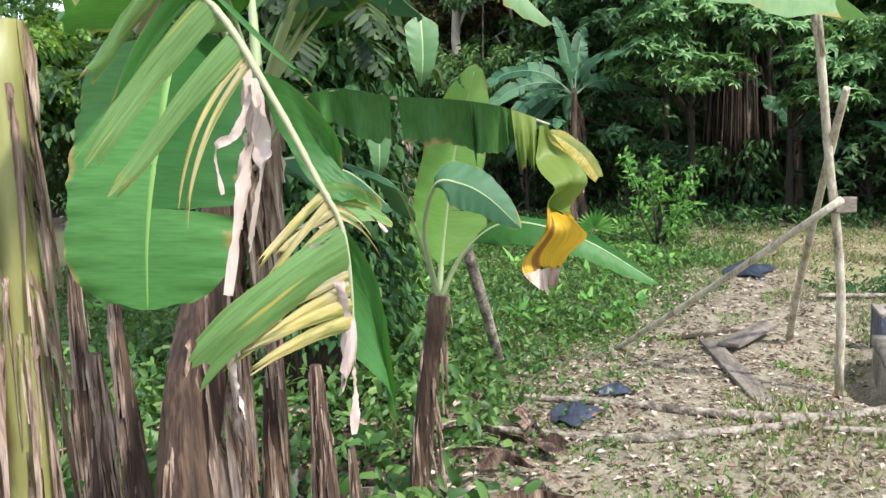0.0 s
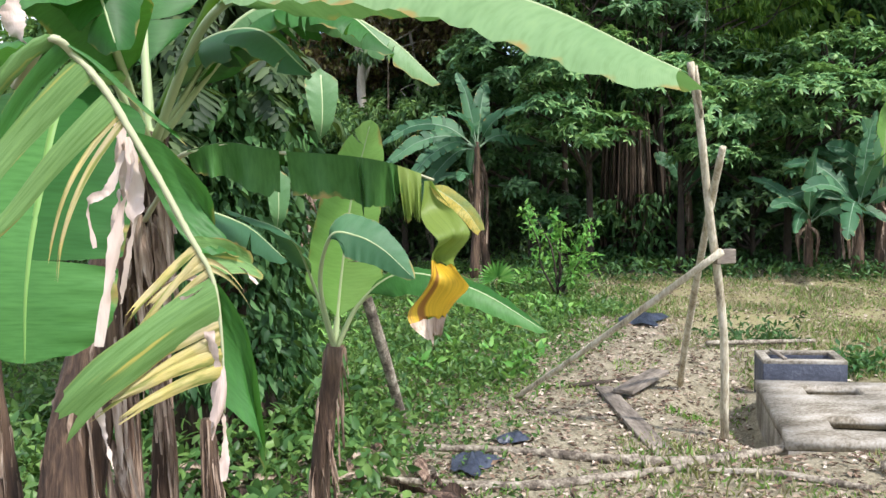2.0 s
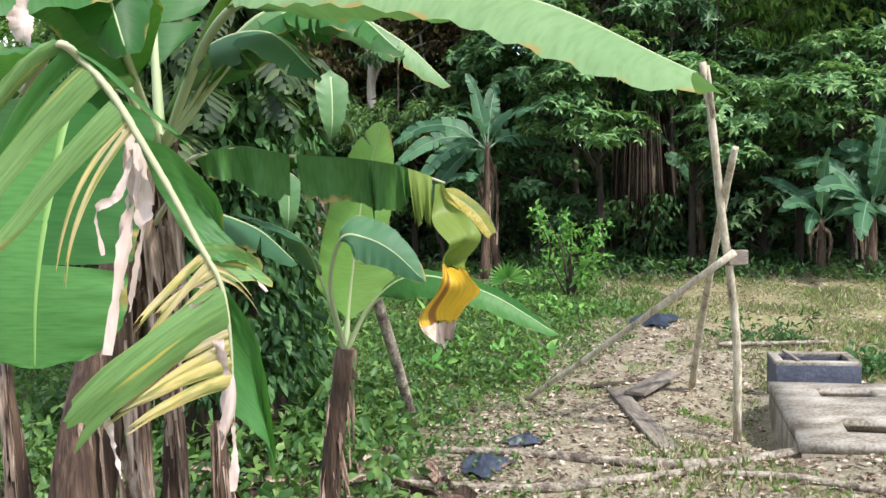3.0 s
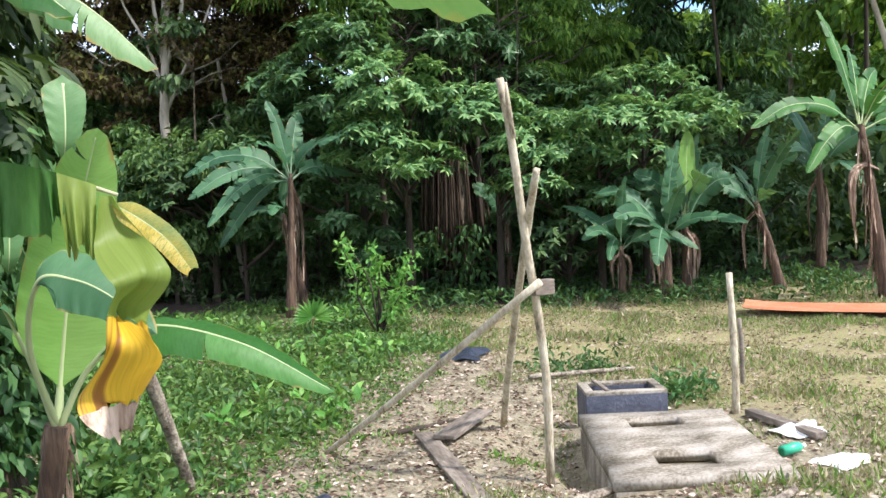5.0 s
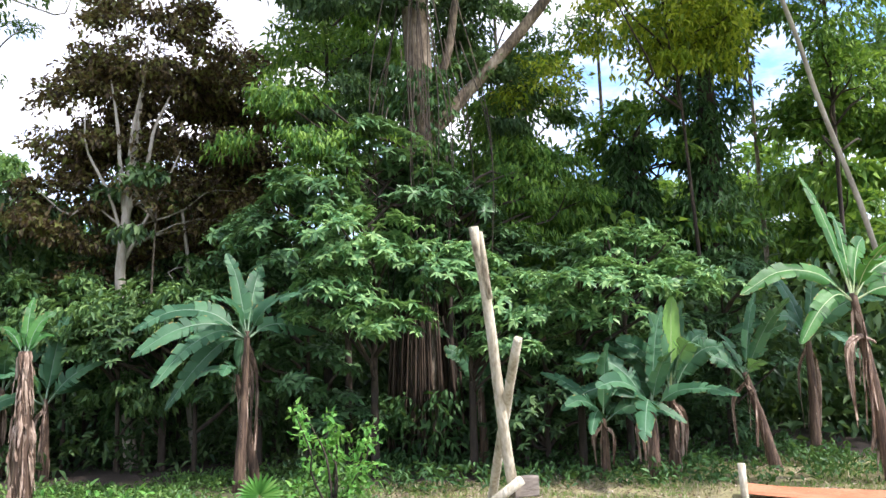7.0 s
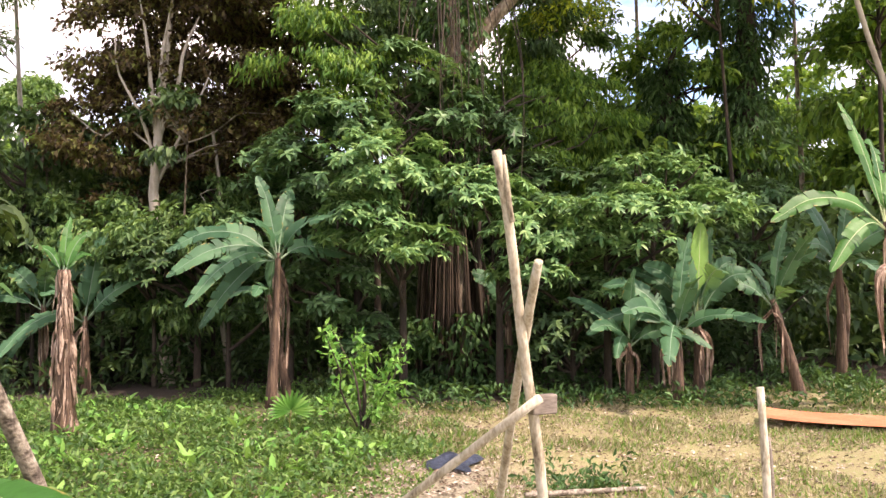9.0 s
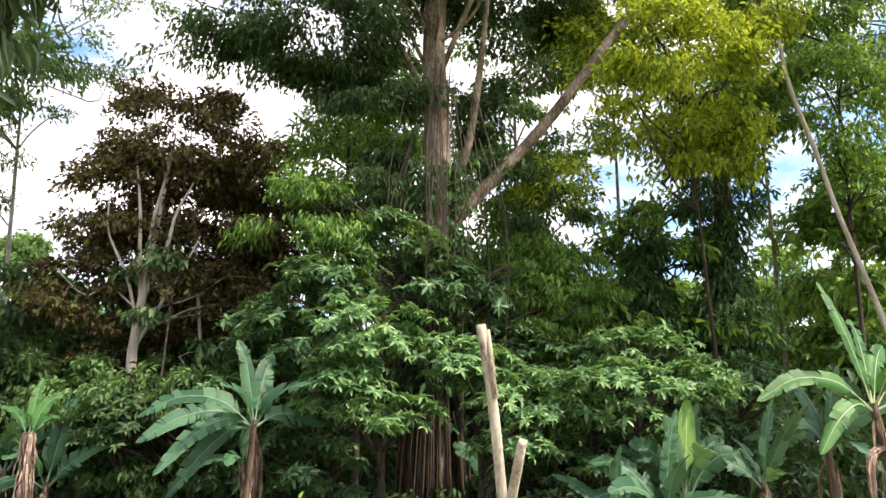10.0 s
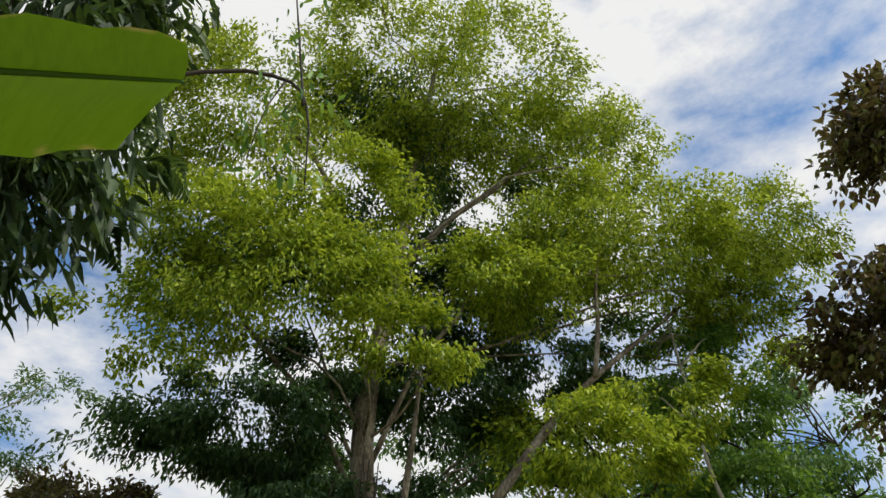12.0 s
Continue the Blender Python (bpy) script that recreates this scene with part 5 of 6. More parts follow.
# ---- the bananas close by ----
def torn_strip(mid, s0, s1, tip, bow=(0, 0, 0), taper=0.5, seed=0, ragged=0.1):
    """A strip of torn blade from a stretch of the midrib to its hanging tip, ragged at the end."""
    r = np.random.default_rng(seed)
    n, k = 9, 14
    idx = np.linspace(s0, s1, n) * (len(mid) - 1)
    base = np.stack([np.interp(idx, np.arange(len(mid)), mid[:, c]) for c in range(3)], 1)
    cen, tip = base.mean(0), np.asarray(tip, float)
    length, wide = np.linalg.norm(tip - cen), np.linalg.norm(base[-1] - base[0])
    reach = 1 + ragged * (0.6 * np.sin(np.linspace(0, 1, n) * r.uniform(4, 9) + r.uniform(0, 6)) + 0.5 * r.normal(size=n))
    q = np.linspace(0, 1, k)[:, None] * reach[None]
    ctrl = (cen + tip) / 2 + np.asarray(bow, float)
    line = cen * ((1 - q) ** 2)[..., None] + ctrl * (2 * q * (1 - q))[..., None] + tip * (q ** 2)[..., None]
    run = line + (base - cen)[None] * (1 - taper * np.clip(q, 0, 1.2) ** 1.6)[..., None]
    nn = unit(np.cross(tip - cen, base[-1] - base[0]))
    edge = np.linspace(-1, 1, n)[None]
    ph = r.uniform(0, 6, 3)
    lift = 0.05 * length * np.sin(q * 5 + ph[0]) * q + 0.13 * wide * (1 - edge ** 2) + 0.05 * wide * np.sin(edge * 4 + ph[1] + q * 3) * q + 0.012 * wide * r.normal(size=(k, n))
    run = run + nn * lift[..., None] + unit(base[-1] - base[0]) * (0.05 * wide * np.sin(q * 11 + ph[2]) * edge ** 2 * q)[..., None]
    V = run.reshape(-1, 3)
    i, j = np.meshgrid(np.arange(k - 1), np.arange(n - 1), indexing="ij")
    A = (i * n + j).ravel()
    T = np.concatenate([np.stack([A, A + 1, A + n + 1], 1), np.stack([A, A + n + 1, A + n], 1)])
    rim = np.maximum(q / reach.max(), np.abs(edge) ** 4 * np.clip(q * 3, 0, 1))
    U = np.stack([np.broadcast_to(np.linspace(s0, s1, n)[None] * 3, (k, n)), rim * 0.052], -1).reshape(-1, 2)
    return V, T, U


def hanging_panel(mid, s0, s1, drop0, drop1, out, seed=0, ragged=0.1):
    """A flap of blade hanging from a stretch of the midrib, its lower edge ragged; the drop changes along it."""
    r = np.random.default_rng(seed)
    n, k = 26, 9
    s = np.linspace(s0, s1, n)
    base = np.stack([np.interp(s * (len(mid) - 1), np.arange(len(mid)), mid[:, c]) for c in range(3)], 1)
    f = np.linspace(0, 1, n)
    drop = (drop0 + (drop1 - drop0) * f ** 0.8) * (1 + ragged * (0.6 * np.sin(f * 9 + seed) + 0.5 * r.normal(size=n)))
    q = np.linspace(0, 1, k)[:, None]
    wave = 0.012 * np.sin(f * 13 + seed)[None] * q + 0.008 * np.sin(f * 29 + 2 * seed)[None] * q ** 2
    V = base[None] + (q * drop[None])[..., None] * np.array([0, 0, -1.0]) + (np.sin(q * 1.9) * drop[None])[..., None] * np.asarray(out, float) + wave[..., None] * np.array([0, 1.0, 0.2])
    V[..., 0] += (0.25 * drop.mean() * q ** 1.3 * (1 - 1.4 * f[None])) * 0.4
    i, j = np.meshgrid(np.arange(k - 1), np.arange(n - 1), indexing="ij")
    A = (i * n + j).ravel()
    T = np.concatenate([np.stack([A, A + 1, A + n + 1], 1), np.stack([A, A + n + 1, A + n], 1)])
    U = np.stack([np.broadcast_to(s[None] * 3, (k, n)), np.broadcast_to(0.05 * q, (k, n))], -1).reshape(-1, 2)
    return V.reshape(-1, 3), T, U


def curled(pts, widths, s0, s1, seed=0, fray=0.0):
    """A stretch of a limp blade end: folded about its midline, the fold opening and closing, its edges curling."""
    n, k = 11, 26
    q = np.linspace(s0, s1, k)
    P = spline(pts, 80)
    cen = np.stack([np.interp(q * 79, np.arange(80), P[:, c]) for c in range(3)], 1)
    wd = np.interp(q, np.linspace(0, 1, len(widths)), widths)
    u = np.linspace(-1, 1, n)
    r = np.random.default_rng(seed)
    th = 0.55 + 0.5 * np.sin(q * 11 + seed)
    turn = 0.5 * np.sin(q * 7 + 1.3 * seed)
    x = wd[:, None] / 2 * u[None] * np.cos(th)[:, None] + 0.1 * wd[:, None] * np.sin(3 * u[None] + 8 * q[:, None])
    d = -wd[:, None] / 2 * np.abs(u[None]) ** 1.3 * np.sin(th)[:, None] + 0.16 * wd[:, None] * np.sin(14 * q[:, None] + 2 * u[None]) * u[None] ** 2
    X = x * np.cos(turn)[:, None] + d * np.sin(turn)[:, None]
    Y = d * np.cos(turn)[:, None] - x * np.sin(turn)[:, None]
    Z = 0.1 * wd[:, None] * np.sin(9 * q[:, None]) * u[None]
    edge = np.zeros((k, n))
    edge[-1] = r.normal(0, fray, n)
    edge[0] = r.normal(0, 0.006, n) * (s0 > 0)
    V = cen[:, None] + np.stack([X, Y, Z + edge], -1)
    i, j = np.meshgrid(np.arange(k - 1), np.arange(n - 1), indexing="ij")
    A = (i * n + j).ravel()
    T = np.concatenate([np.stack([A, A + 1, A + n + 1], 1), np.stack([A, A + n + 1, A + n], 1)])
    U = np.stack([np.broadcast_to(u * 0.3, (k, n)), np.broadcast_to(0.045 * q[:, None], (k, n))], -1).reshape(-1, 2)
    return V.reshape(-1, 3), T, U


def foreground_banana():
    pl = thing("banana_plant", (-0.72, 2.45, 0), "large banana plant with torn, yellowing and dried leaves", "banana plant")
    o = np.array(pl.location)
    core, strips = pseudostem([(0, 0, 0), (0.06, 0.07, 0.85), (0.2, 0.2, 1.55), (0.3, 0.2, 1.85)], 0.085, 0.05, 110, 3, 14, (0.15, 0.7))
    part("pseudostem", core, stem_mat, pl)
    for g in strips:
        part("dry_sheath", g, dry_leaf, pl)
    crown = (-0.42, 2.62, 1.8)
    # long leaf arching overhead
    add_leaf(pl, [crown, (-0.17, 2.29, 2.11), (0.13, 1.99, 2.12), (0.43, 1.67, 2.015), (0.64, 1.39, 1.845)], 0.29, fold=-0.25, droop=0.5, tears=0, seed=4, n=60, across=10, petiole=0.26, blunt=5, cut=0.975, mat=banana_pale_sheen, label="long green leaf arching overhead, sky sheen in its colour")
    add_leaf(pl, [crown, (-0.28, 2.51, 2.04), (-0.08, 2.3, 2.07), (0.06, 2.1, 1.94)], 0.24, up=(0.2, -0.4, 1), fold=-0.2, droop=0.9, tears=4, loose=0.4, seed=5, mat=banana_blue, n=30)
    add_leaf(pl, [crown, (-0.1, 2.5, 2.12), (0.12, 2.4, 2.13), (0.25, 2.32, 2.02)], 0.24, fold=-0.2, droop=0.8, tears=7, loose=0.5, seed=6, n=34, label="split green leaf")
    add_leaf(pl, [crown, (-0.15, 2.5, 2.12), (0.06, 2.5, 2.17), (0.25, 2.5, 2.08), (0.38, 2.5, 1.96)], 0.2, up=(0.1, -0.6, 1), fold=-0.3, droop=0.8, tears=7, loose=0.35, seed=14, n=40, across=7, mat=banana_pale_sheen, label="drooping leaf with a split margin")
    # level leaf, broken into hanging panels on a bare midrib, with a limp ripening end
    line = spline(np.array([(-0.44, 2.6, 1.6), (-0.3, 2.3, 1.71), (-0.236, 2.12, 1.757), (-0.169, 2.08, 1.776), (-0.108, 2.07, 1.782), (-0.007, 2.07, 1.762), (0.133, 2.07, 1.748), (0.231, 2.07, 1.729), (0.332, 2.07, 1.691)]) - o, 60)
    level = part("broken_leaf", tube(line, [0.008, 0.005, 0.004, 0.003], 7, 0.04), midrib_tan, pl, "level leaf torn into panels on a bare midrib")
    for s0, s1, d0, d1, out, mt, sd, rg in ((0.3, 0.625, 0.045, 0.105, (0, 0.12, 0), banana_shaded, 1, 0.08), (0.64, 0.885, 0.095, 0.105, (0, 0.1, 0), banana_shaded, 2, 0.06), (0.875, 0.93, 0.1, 0.03, (0, 0.1, 0), banana_shaded, 3, 0.1), (0.78, 0.805, 0.14, 0.11, (0, 0.02, 0), banana_shaded, 8, 0.2),
                                            (0.3, 0.63, 0.0, 0.03, (0, 3.4, 0), banana_shaded, 4, 0.1), (0.64, 0.9, 0.03, 0.02, (0, 3.4, 0), banana_shaded, 5, 0.1), (0.9, 0.965, 0.115, 0.1, (0, -0.15, 0), banana_olive, 6, 0.12)):
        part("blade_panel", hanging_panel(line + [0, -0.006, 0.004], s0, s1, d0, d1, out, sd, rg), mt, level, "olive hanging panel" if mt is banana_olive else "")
    limp, wide = np.array([(0.32, 2.06, 1.69), (0.332, 2.05, 1.63), (0.362, 1.99, 1.575), (0.33, 2.05, 1.525), (0.352, 1.98, 1.475), (0.316, 2.02, 1.41), (0.32, 2.03, 1.345)]) - o, [0.028, 0.062, 0.098, 0.1, 0.115, 0.1, 0.05]
    for s0, s1, mt, lb in ((0, 0.55, banana_olive, "limp olive-green blade end"), (0.545, 0.9, banana_ripe, "orange-yellow withering blade end"), (0.895, 1.0, dry_leaf, "brown dried blade tip")):
        part("limp_blade", curled(limp, wide, s0, s1, 2, 0.008), mt, level, lb)
    add_leaf(pl, [(0.32, 2.06, 1.68), (0.36, 2.05, 1.655), (0.4, 2.04, 1.62), (0.43, 2.04, 1.575)], 0.04, up=(0, -1, 0.5), mat=banana_yellow, name="leaf_scrap", fold=0.2, droop=0.4, tears=0, petiole=0.02, n=14, cut=0.95, blunt=8, label="torn yellowish scrap of blade")
    # broad leaf hanging, face on
    add_leaf(pl, [(-0.4, 2.3, 1.97), (-0.43, 2.02, 1.9), (-0.45, 1.88, 1.68), (-0.462, 1.82, 1.52), (-0.468, 1.8, 1.375)], 0.345, up=(0.05, -1, 0.25), fold=0.12, droop=0.35, tears=1, loose=0.15, seed=9, petiole=0.2, n=44, across=9, blunt=9, cut=0.985, lag=0.0, rib=banana_light, label="broad green leaf hanging down")
    # leaf above, seen from below late on the way
    add_leaf(pl, [(-0.4, 2.64, 1.9), (-0.12, 2.6, 2.35), (0.3, 2.62, 2.58), (0.79, 2.67, 2.84)], 0.4, up=(0.3, -0.1, 1), fold=0.3, droop=0.25, tears=0, seed=12, petiole=0.3, n=40, across=8, cut=0.9, blunt=12, lag=-0.05, half=(0.5, 1.7), mat=banana_backlit, rib=banana_backlit, label="high leaf lit through by the sun")
    # leaves at the top left
    for pts, w, up, mt, tr, sd in (([crown, (-0.4, 2.1, 2.12), (-0.45, 1.85, 2.1), (-0.6, 1.6, 1.98)], 0.3, (-0.3, -0.5, 1), banana_green, 4, 21), ([crown, (-0.5, 2.3, 2.15), (-0.36, 2.0, 2.12), (-0.3, 1.92, 1.98)], 0.24, (0, -1, 0.5), banana_green, 2, 22),
                                   ([crown, (-0.6, 2.5, 2.3), (-0.9, 2.3, 2.4), (-1.2, 2.2, 2.2)], 0.36, (0, 0, 1), banana_green, 3, 23), ([crown, (-0.45, 2.8, 2.3), (-0.4, 3.0, 2.6), (-0.35, 3.2, 2.7)], 0.36, (0, -1, 0.6), banana_green, 2, 24),
                                   ([(-0.5, 2.7, 1.55), (-0.38, 2.85, 1.62), (-0.22, 2.95, 1.56), (-0.1, 3.0, 1.44)], 0.2, (0, -0.5, 1), banana_blue, 3, 25)):
        add_leaf(pl, pts, w, up=up, mat=mt, fold=-0.1, droop=0.6, tears=tr, loose=0.35, seed=sd, n=30)
    # the torn leaf: midrib, then its strips one by one
    mid = spline(np.array([(-0.25, 1.3, 1.83), (-0.138, 1.1, 1.853), (-0.115, 1.1, 1.84), (-0.097, 1.1, 1.821), (-0.079, 1.1, 1.794), (-0.064, 1.1, 1.765), (-0.036, 1.1, 1.711), (-0.008, 1.1, 1.65), (0.011, 1.1, 1.611), (0.018, 1.1, 1.576), (0.02, 1.1, 1.528), (0.019, 1.1, 1.456)]) - o, 80)
    torn = part("torn_leaf", tube(mid, [0.0062, 0.006, 0.0058, 0.005, 0.0035, 0.0015], 8, 0.06, 0.7), midrib_tan, pl, "broken leaf with pale midrib, hanging in strips")
    for s0, s1, tip, bow, tp, mt, sd in ((0.02, 0.08, (-0.26, 1.14, 1.815), (0, 0, 0.012), 0.1, banana_green, 1), (0.07, 0.14, (-0.235, 1.11, 1.765), (0, 0, 0.015), 0.2, banana_edged, 2), (0.13, 0.19, (-0.204, 1.09, 1.734), (0, -0.01, 0.012), 0.3, banana_green, 3),
                                         (0.2, 0.3, (-0.228, 1.08, 1.679), (0, -0.01, 0.012), 0.25, banana_edged, 4), (0.34, 0.42, (-0.2, 1.07, 1.65), (0, -0.01, 0.006), 0.5, banana_edged, 5), (0.41, 0.45, (-0.138, 1.075, 1.634), (-0.02, 0, 0.01), 0.75, banana_yellow, 6),
                                         (0.12, 0.24, (-0.022, 1.13, 1.75), (0.005, 0, 0.015), 0.45, banana_green, 7), (0.46, 0.68, (0.03, 1.13, 1.645), (0.018, 0, 0.012), 0.7, banana_green, 8), (0.64, 0.74, (0.058, 1.13, 1.609), (0.005, 0, 0.01), 0.25, banana_edged, 9),
                                         (0.69, 0.73, (0.046, 1.1, 1.583), (0.005, 0, 0.012), 0.7, banana_yellow, 10), (0.655, 0.695, (-0.064, 1.08, 1.562), (0, 0, 0.005), 0.5, banana_yellow, 11), (0.7, 0.74, (-0.045, 1.09, 1.572), (0, 0, 0.006), 0.6, banana_yellow, 12),
                                         (0.745, 0.86, (-0.13, 1.06, 1.477), (-0.005, -0.01, 0.012), 0.0, banana_edged, 13), (0.85, 0.905, (-0.094, 1.07, 1.49), (0, 0, 0.006), 0.5, banana_yellow, 14), (0.91, 0.955, (-0.078, 1.07, 1.477), (0, 0, 0.01), 0.8, banana_yellow, 15),
                                         (0.75, 0.99, (0.058, 1.12, 1.39), (0.028, 0, 0.03), 0.6, banana_green, 16), (0.93, 0.99, (0.006, 1.09, 1.44), (0, 0, 0.0), 0.5, dry_pale, 17)):
        many = 2 if mt is banana_yellow else 1
        for q in range(many):
            a, b = s0 + (s1 - s0) * q / many, s0 + (s1 - s0) * (q + 1) / many
            end = np.array(tip) - o + (q - (many - 1) / 2) * np.array([0.006, 0.004, -0.018])
            part("blade_strip", torn_strip(mid, a, b, end, bow, tp * (0.6 if many > 1 else 1), sd + 40 * q, 0.07 + 0.05 * (many > 1)), mt, torn, "yellow mottled dying strip of blade" if many > 1 else "")
    for k, (pts, w) in enumerate((([(-0.078, 1.12, 1.77), (-0.075, 1.12, 1.712), (-0.094, 1.12, 1.625), (-0.114, 1.12, 1.531)], 0.013), ([(-0.068, 1.12, 1.755), (-0.066, 1.12, 1.69), (-0.07, 1.11, 1.65), (-0.088, 1.12, 1.577)], 0.012), ([(-0.072, 1.11, 1.74), (-0.09, 1.11, 1.70), (-0.112, 1.11, 1.685), (-0.111, 1.12, 1.638)], 0.006),
                                  ([(-0.085, 1.13, 1.7), (-0.092, 1.13, 1.64), (-0.1, 1.13, 1.6)], 0.01), ([(0.009, 1.09, 1.548), (0.012, 1.1, 1.5), (0.004, 1.1, 1.43)], 0.009), ([(0.012, 1.1, 1.5), (0.018, 1.1, 1.44), (0.014, 1.1, 1.38)], 0.008),
                                  ([(-0.105, 1.07, 1.49), (-0.102, 1.08, 1.45), (-0.095, 1.08, 1.408)], 0.006), ([(0.005, 1.1, 1.6), (-0.02, 1.1, 1.606), (-0.04, 1.1, 1.596)], 0.005), ([(0.01, 1.1, 1.6), (-0.01, 1.09, 1.585), (-0.03, 1.09, 1.578)], 0.005),
                                  ([(-0.17, 1.12, 1.92), (-0.177, 1.12, 1.88), (-0.165, 1.12, 1.85)], 0.016), ([(0.03, 1.12, 1.612), (0.045, 1.12, 1.606), (0.058, 1.12, 1.592)], 0.004))):
        part("dried_strip", ribbon([np.array(p) - o for p in pts], w * 0.85, 2.2, 60 + k, 30, 0.22), dry_pale, pl, "pale dried curling strip")


foreground_banana()


def dry_stem(at, h, r, lean, seed, label, green=0.0, sheath=None):
    t = thing("banana_stump", (*at, float(ground_z(*at)) - 0.02), label, "banana stem", "old banana stems")
    core, strips = pseudostem([(0, 0, 0), (lean[0] * 0.5, lean[1] * 0.5, h * 0.5), (lean[0], lean[1], h)], r * 0.85, r * (0.7 if green else 0.3), 130, seed, 12, (0.15, 0.7))
    part("pseudostem", core, stem_green if green else stem_mat, t)
    for g in strips:
        part("dry_sheath", g, sheath or dry_leaf, t)
    return t


dry_stem((-0.88, 1.98), 1.95, 0.062, (0.08, 0.02), 41, "leaning banana stem, yellow-green above and shaggy brown below", 1)
dry_stem((-0.95, 2.5), 1.1, 0.06, (0.05, 0.0), 42, "dead banana stem with hanging brown sheaths")
dry_stem((-1.15, 2.35), 1.05, 0.06, (0.0, 0.05), 43, "dead banana stem with hanging brown sheaths")
dry_stem((-1.4, 2.7), 1.2, 0.07, (0.1, 0.05), 44, "dead banana stem with hanging brown sheaths")
dry_stem((-0.35, 3.0), 0.95, 0.055, (-0.03, 0.0), 45, "withered banana stump among weeds")
dry_stem((-0.6, 3.1), 1.15, 0.06, (0.06, 0.0), 46, "withered banana stem among weeds")
dry_stem((-0.72, 3.0), 1.3, 0.045, (0.1, 0.0), 47, "thin dead banana stem with hanging brown sheaths")
dry_stem((-1.05, 3.1), 1.25, 0.05, (-0.05, 0.0), 48, "thin dead banana stem with hanging brown sheaths")
dry_stem((-1.35, 3.25), 1.4, 0.05, (0.06, 0.0), 49, "thin dead banana stem with hanging brown sheaths")
dry_stem((-0.2, 2.75), 0.75, 0.035, (-0.04, 0.02), 50, "short withered banana stump among weeds")
dry_stem((-1.7, 3.3), 1.3, 0.055, (0.05, 0.0), 52, "dead banana stem with hanging brown sheaths")


def dead_leaves():
    """Fallen banana leaves in brown strips under the plants."""
    r = np.random.default_rng(19)
    geos = []
    for k in range(190):
        x, y = r.uniform(-2.2, 0.5), r.uniform(2.2, 5.0)
        a, ln = r.uniform(0, 6.28), r.uniform(0.15, 0.5)
        d = np.array([math.cos(a), math.sin(a), 0]) * ln
        p = np.array([x, y, float(ground_z(x, y)) + r.uniform(0.015, 0.06)])
        geos.append(ribbon([p, p + d * 0.5 + [0, 0, r.uniform(0.0, 0.08)], p + d], r.uniform(0.012, 0.045), r.uniform(0.5, 2), 900 + k, 9, 0.3))
    tagged(part("dead_leaves", joined(geos), dry_leaf), "fallen brown banana leaves heaped under the plants", "dead leaves", kind="stuff")


dead_leaves()


def sapling():
    pl = thing("banana_sapling", (-0.1, 3.45, -0.03), "young banana plant with pale upright leaf and brown stem", "banana plant")
    o = np.array(pl.location)
    core, strips = pseudostem([(0, 0, 0), (0.06, -0.06, 0.6), (0.14, -0.13, 1.1)], 0.042, 0.034, 44, 51, 12, (0.1, 0.35))
    part("pseudostem", core, stem_mat, pl)
    for g in strips:
        part("dry_sheath", g, dry_leaf, pl)
    c = (0.04, 3.32, 1.06)
    add_leaf(pl, [c, (0.07, 3.33, 1.3), (0.12, 3.3, 1.6), (0.2, 3.25, 1.88)], 0.3, up=(0.15, -1, 0.15), mat=banana_light, fold=0.25, droop=0.3, tears=1, loose=0.1, seed=31, petiole=0.16, n=40, across=8, label="pale green upright leaf")
    add_leaf(pl, [c, (0.0, 3.2, 1.32), (0.05, 3.1, 1.5), (0.14, 3.08, 1.5), (0.23, 3.06, 1.45), (0.32, 3.05, 1.36)], 0.19, up=(-0.25, -0.8, 0.6), mat=banana_blue, fold=-0.05, droop=0.25, tears=0, seed=32, petiole=0.38, n=44, across=7, blunt=1.6)
    add_leaf(pl, [c, (0.14, 3.27, 1.24), (0.3, 3.2, 1.35), (0.55, 3.13, 1.29), (0.79, 3.09, 1.14)], 0.2, up=(0, -0.6, 1), mat=banana_green, fold=-0.1, droop=0.5, tears=2, loose=0.1, seed=33, petiole=0.3, n=40, across=7)
    add_leaf(pl, [c, (-0.02, 3.28, 1.3), (-0.1, 3.2, 1.5), (-0.3, 3.15, 1.6)], 0.16, mat=banana_blue, fold=-0.1, droop=0.7, tears=2, seed=34, petiole=0.4, n=26)


sapling()


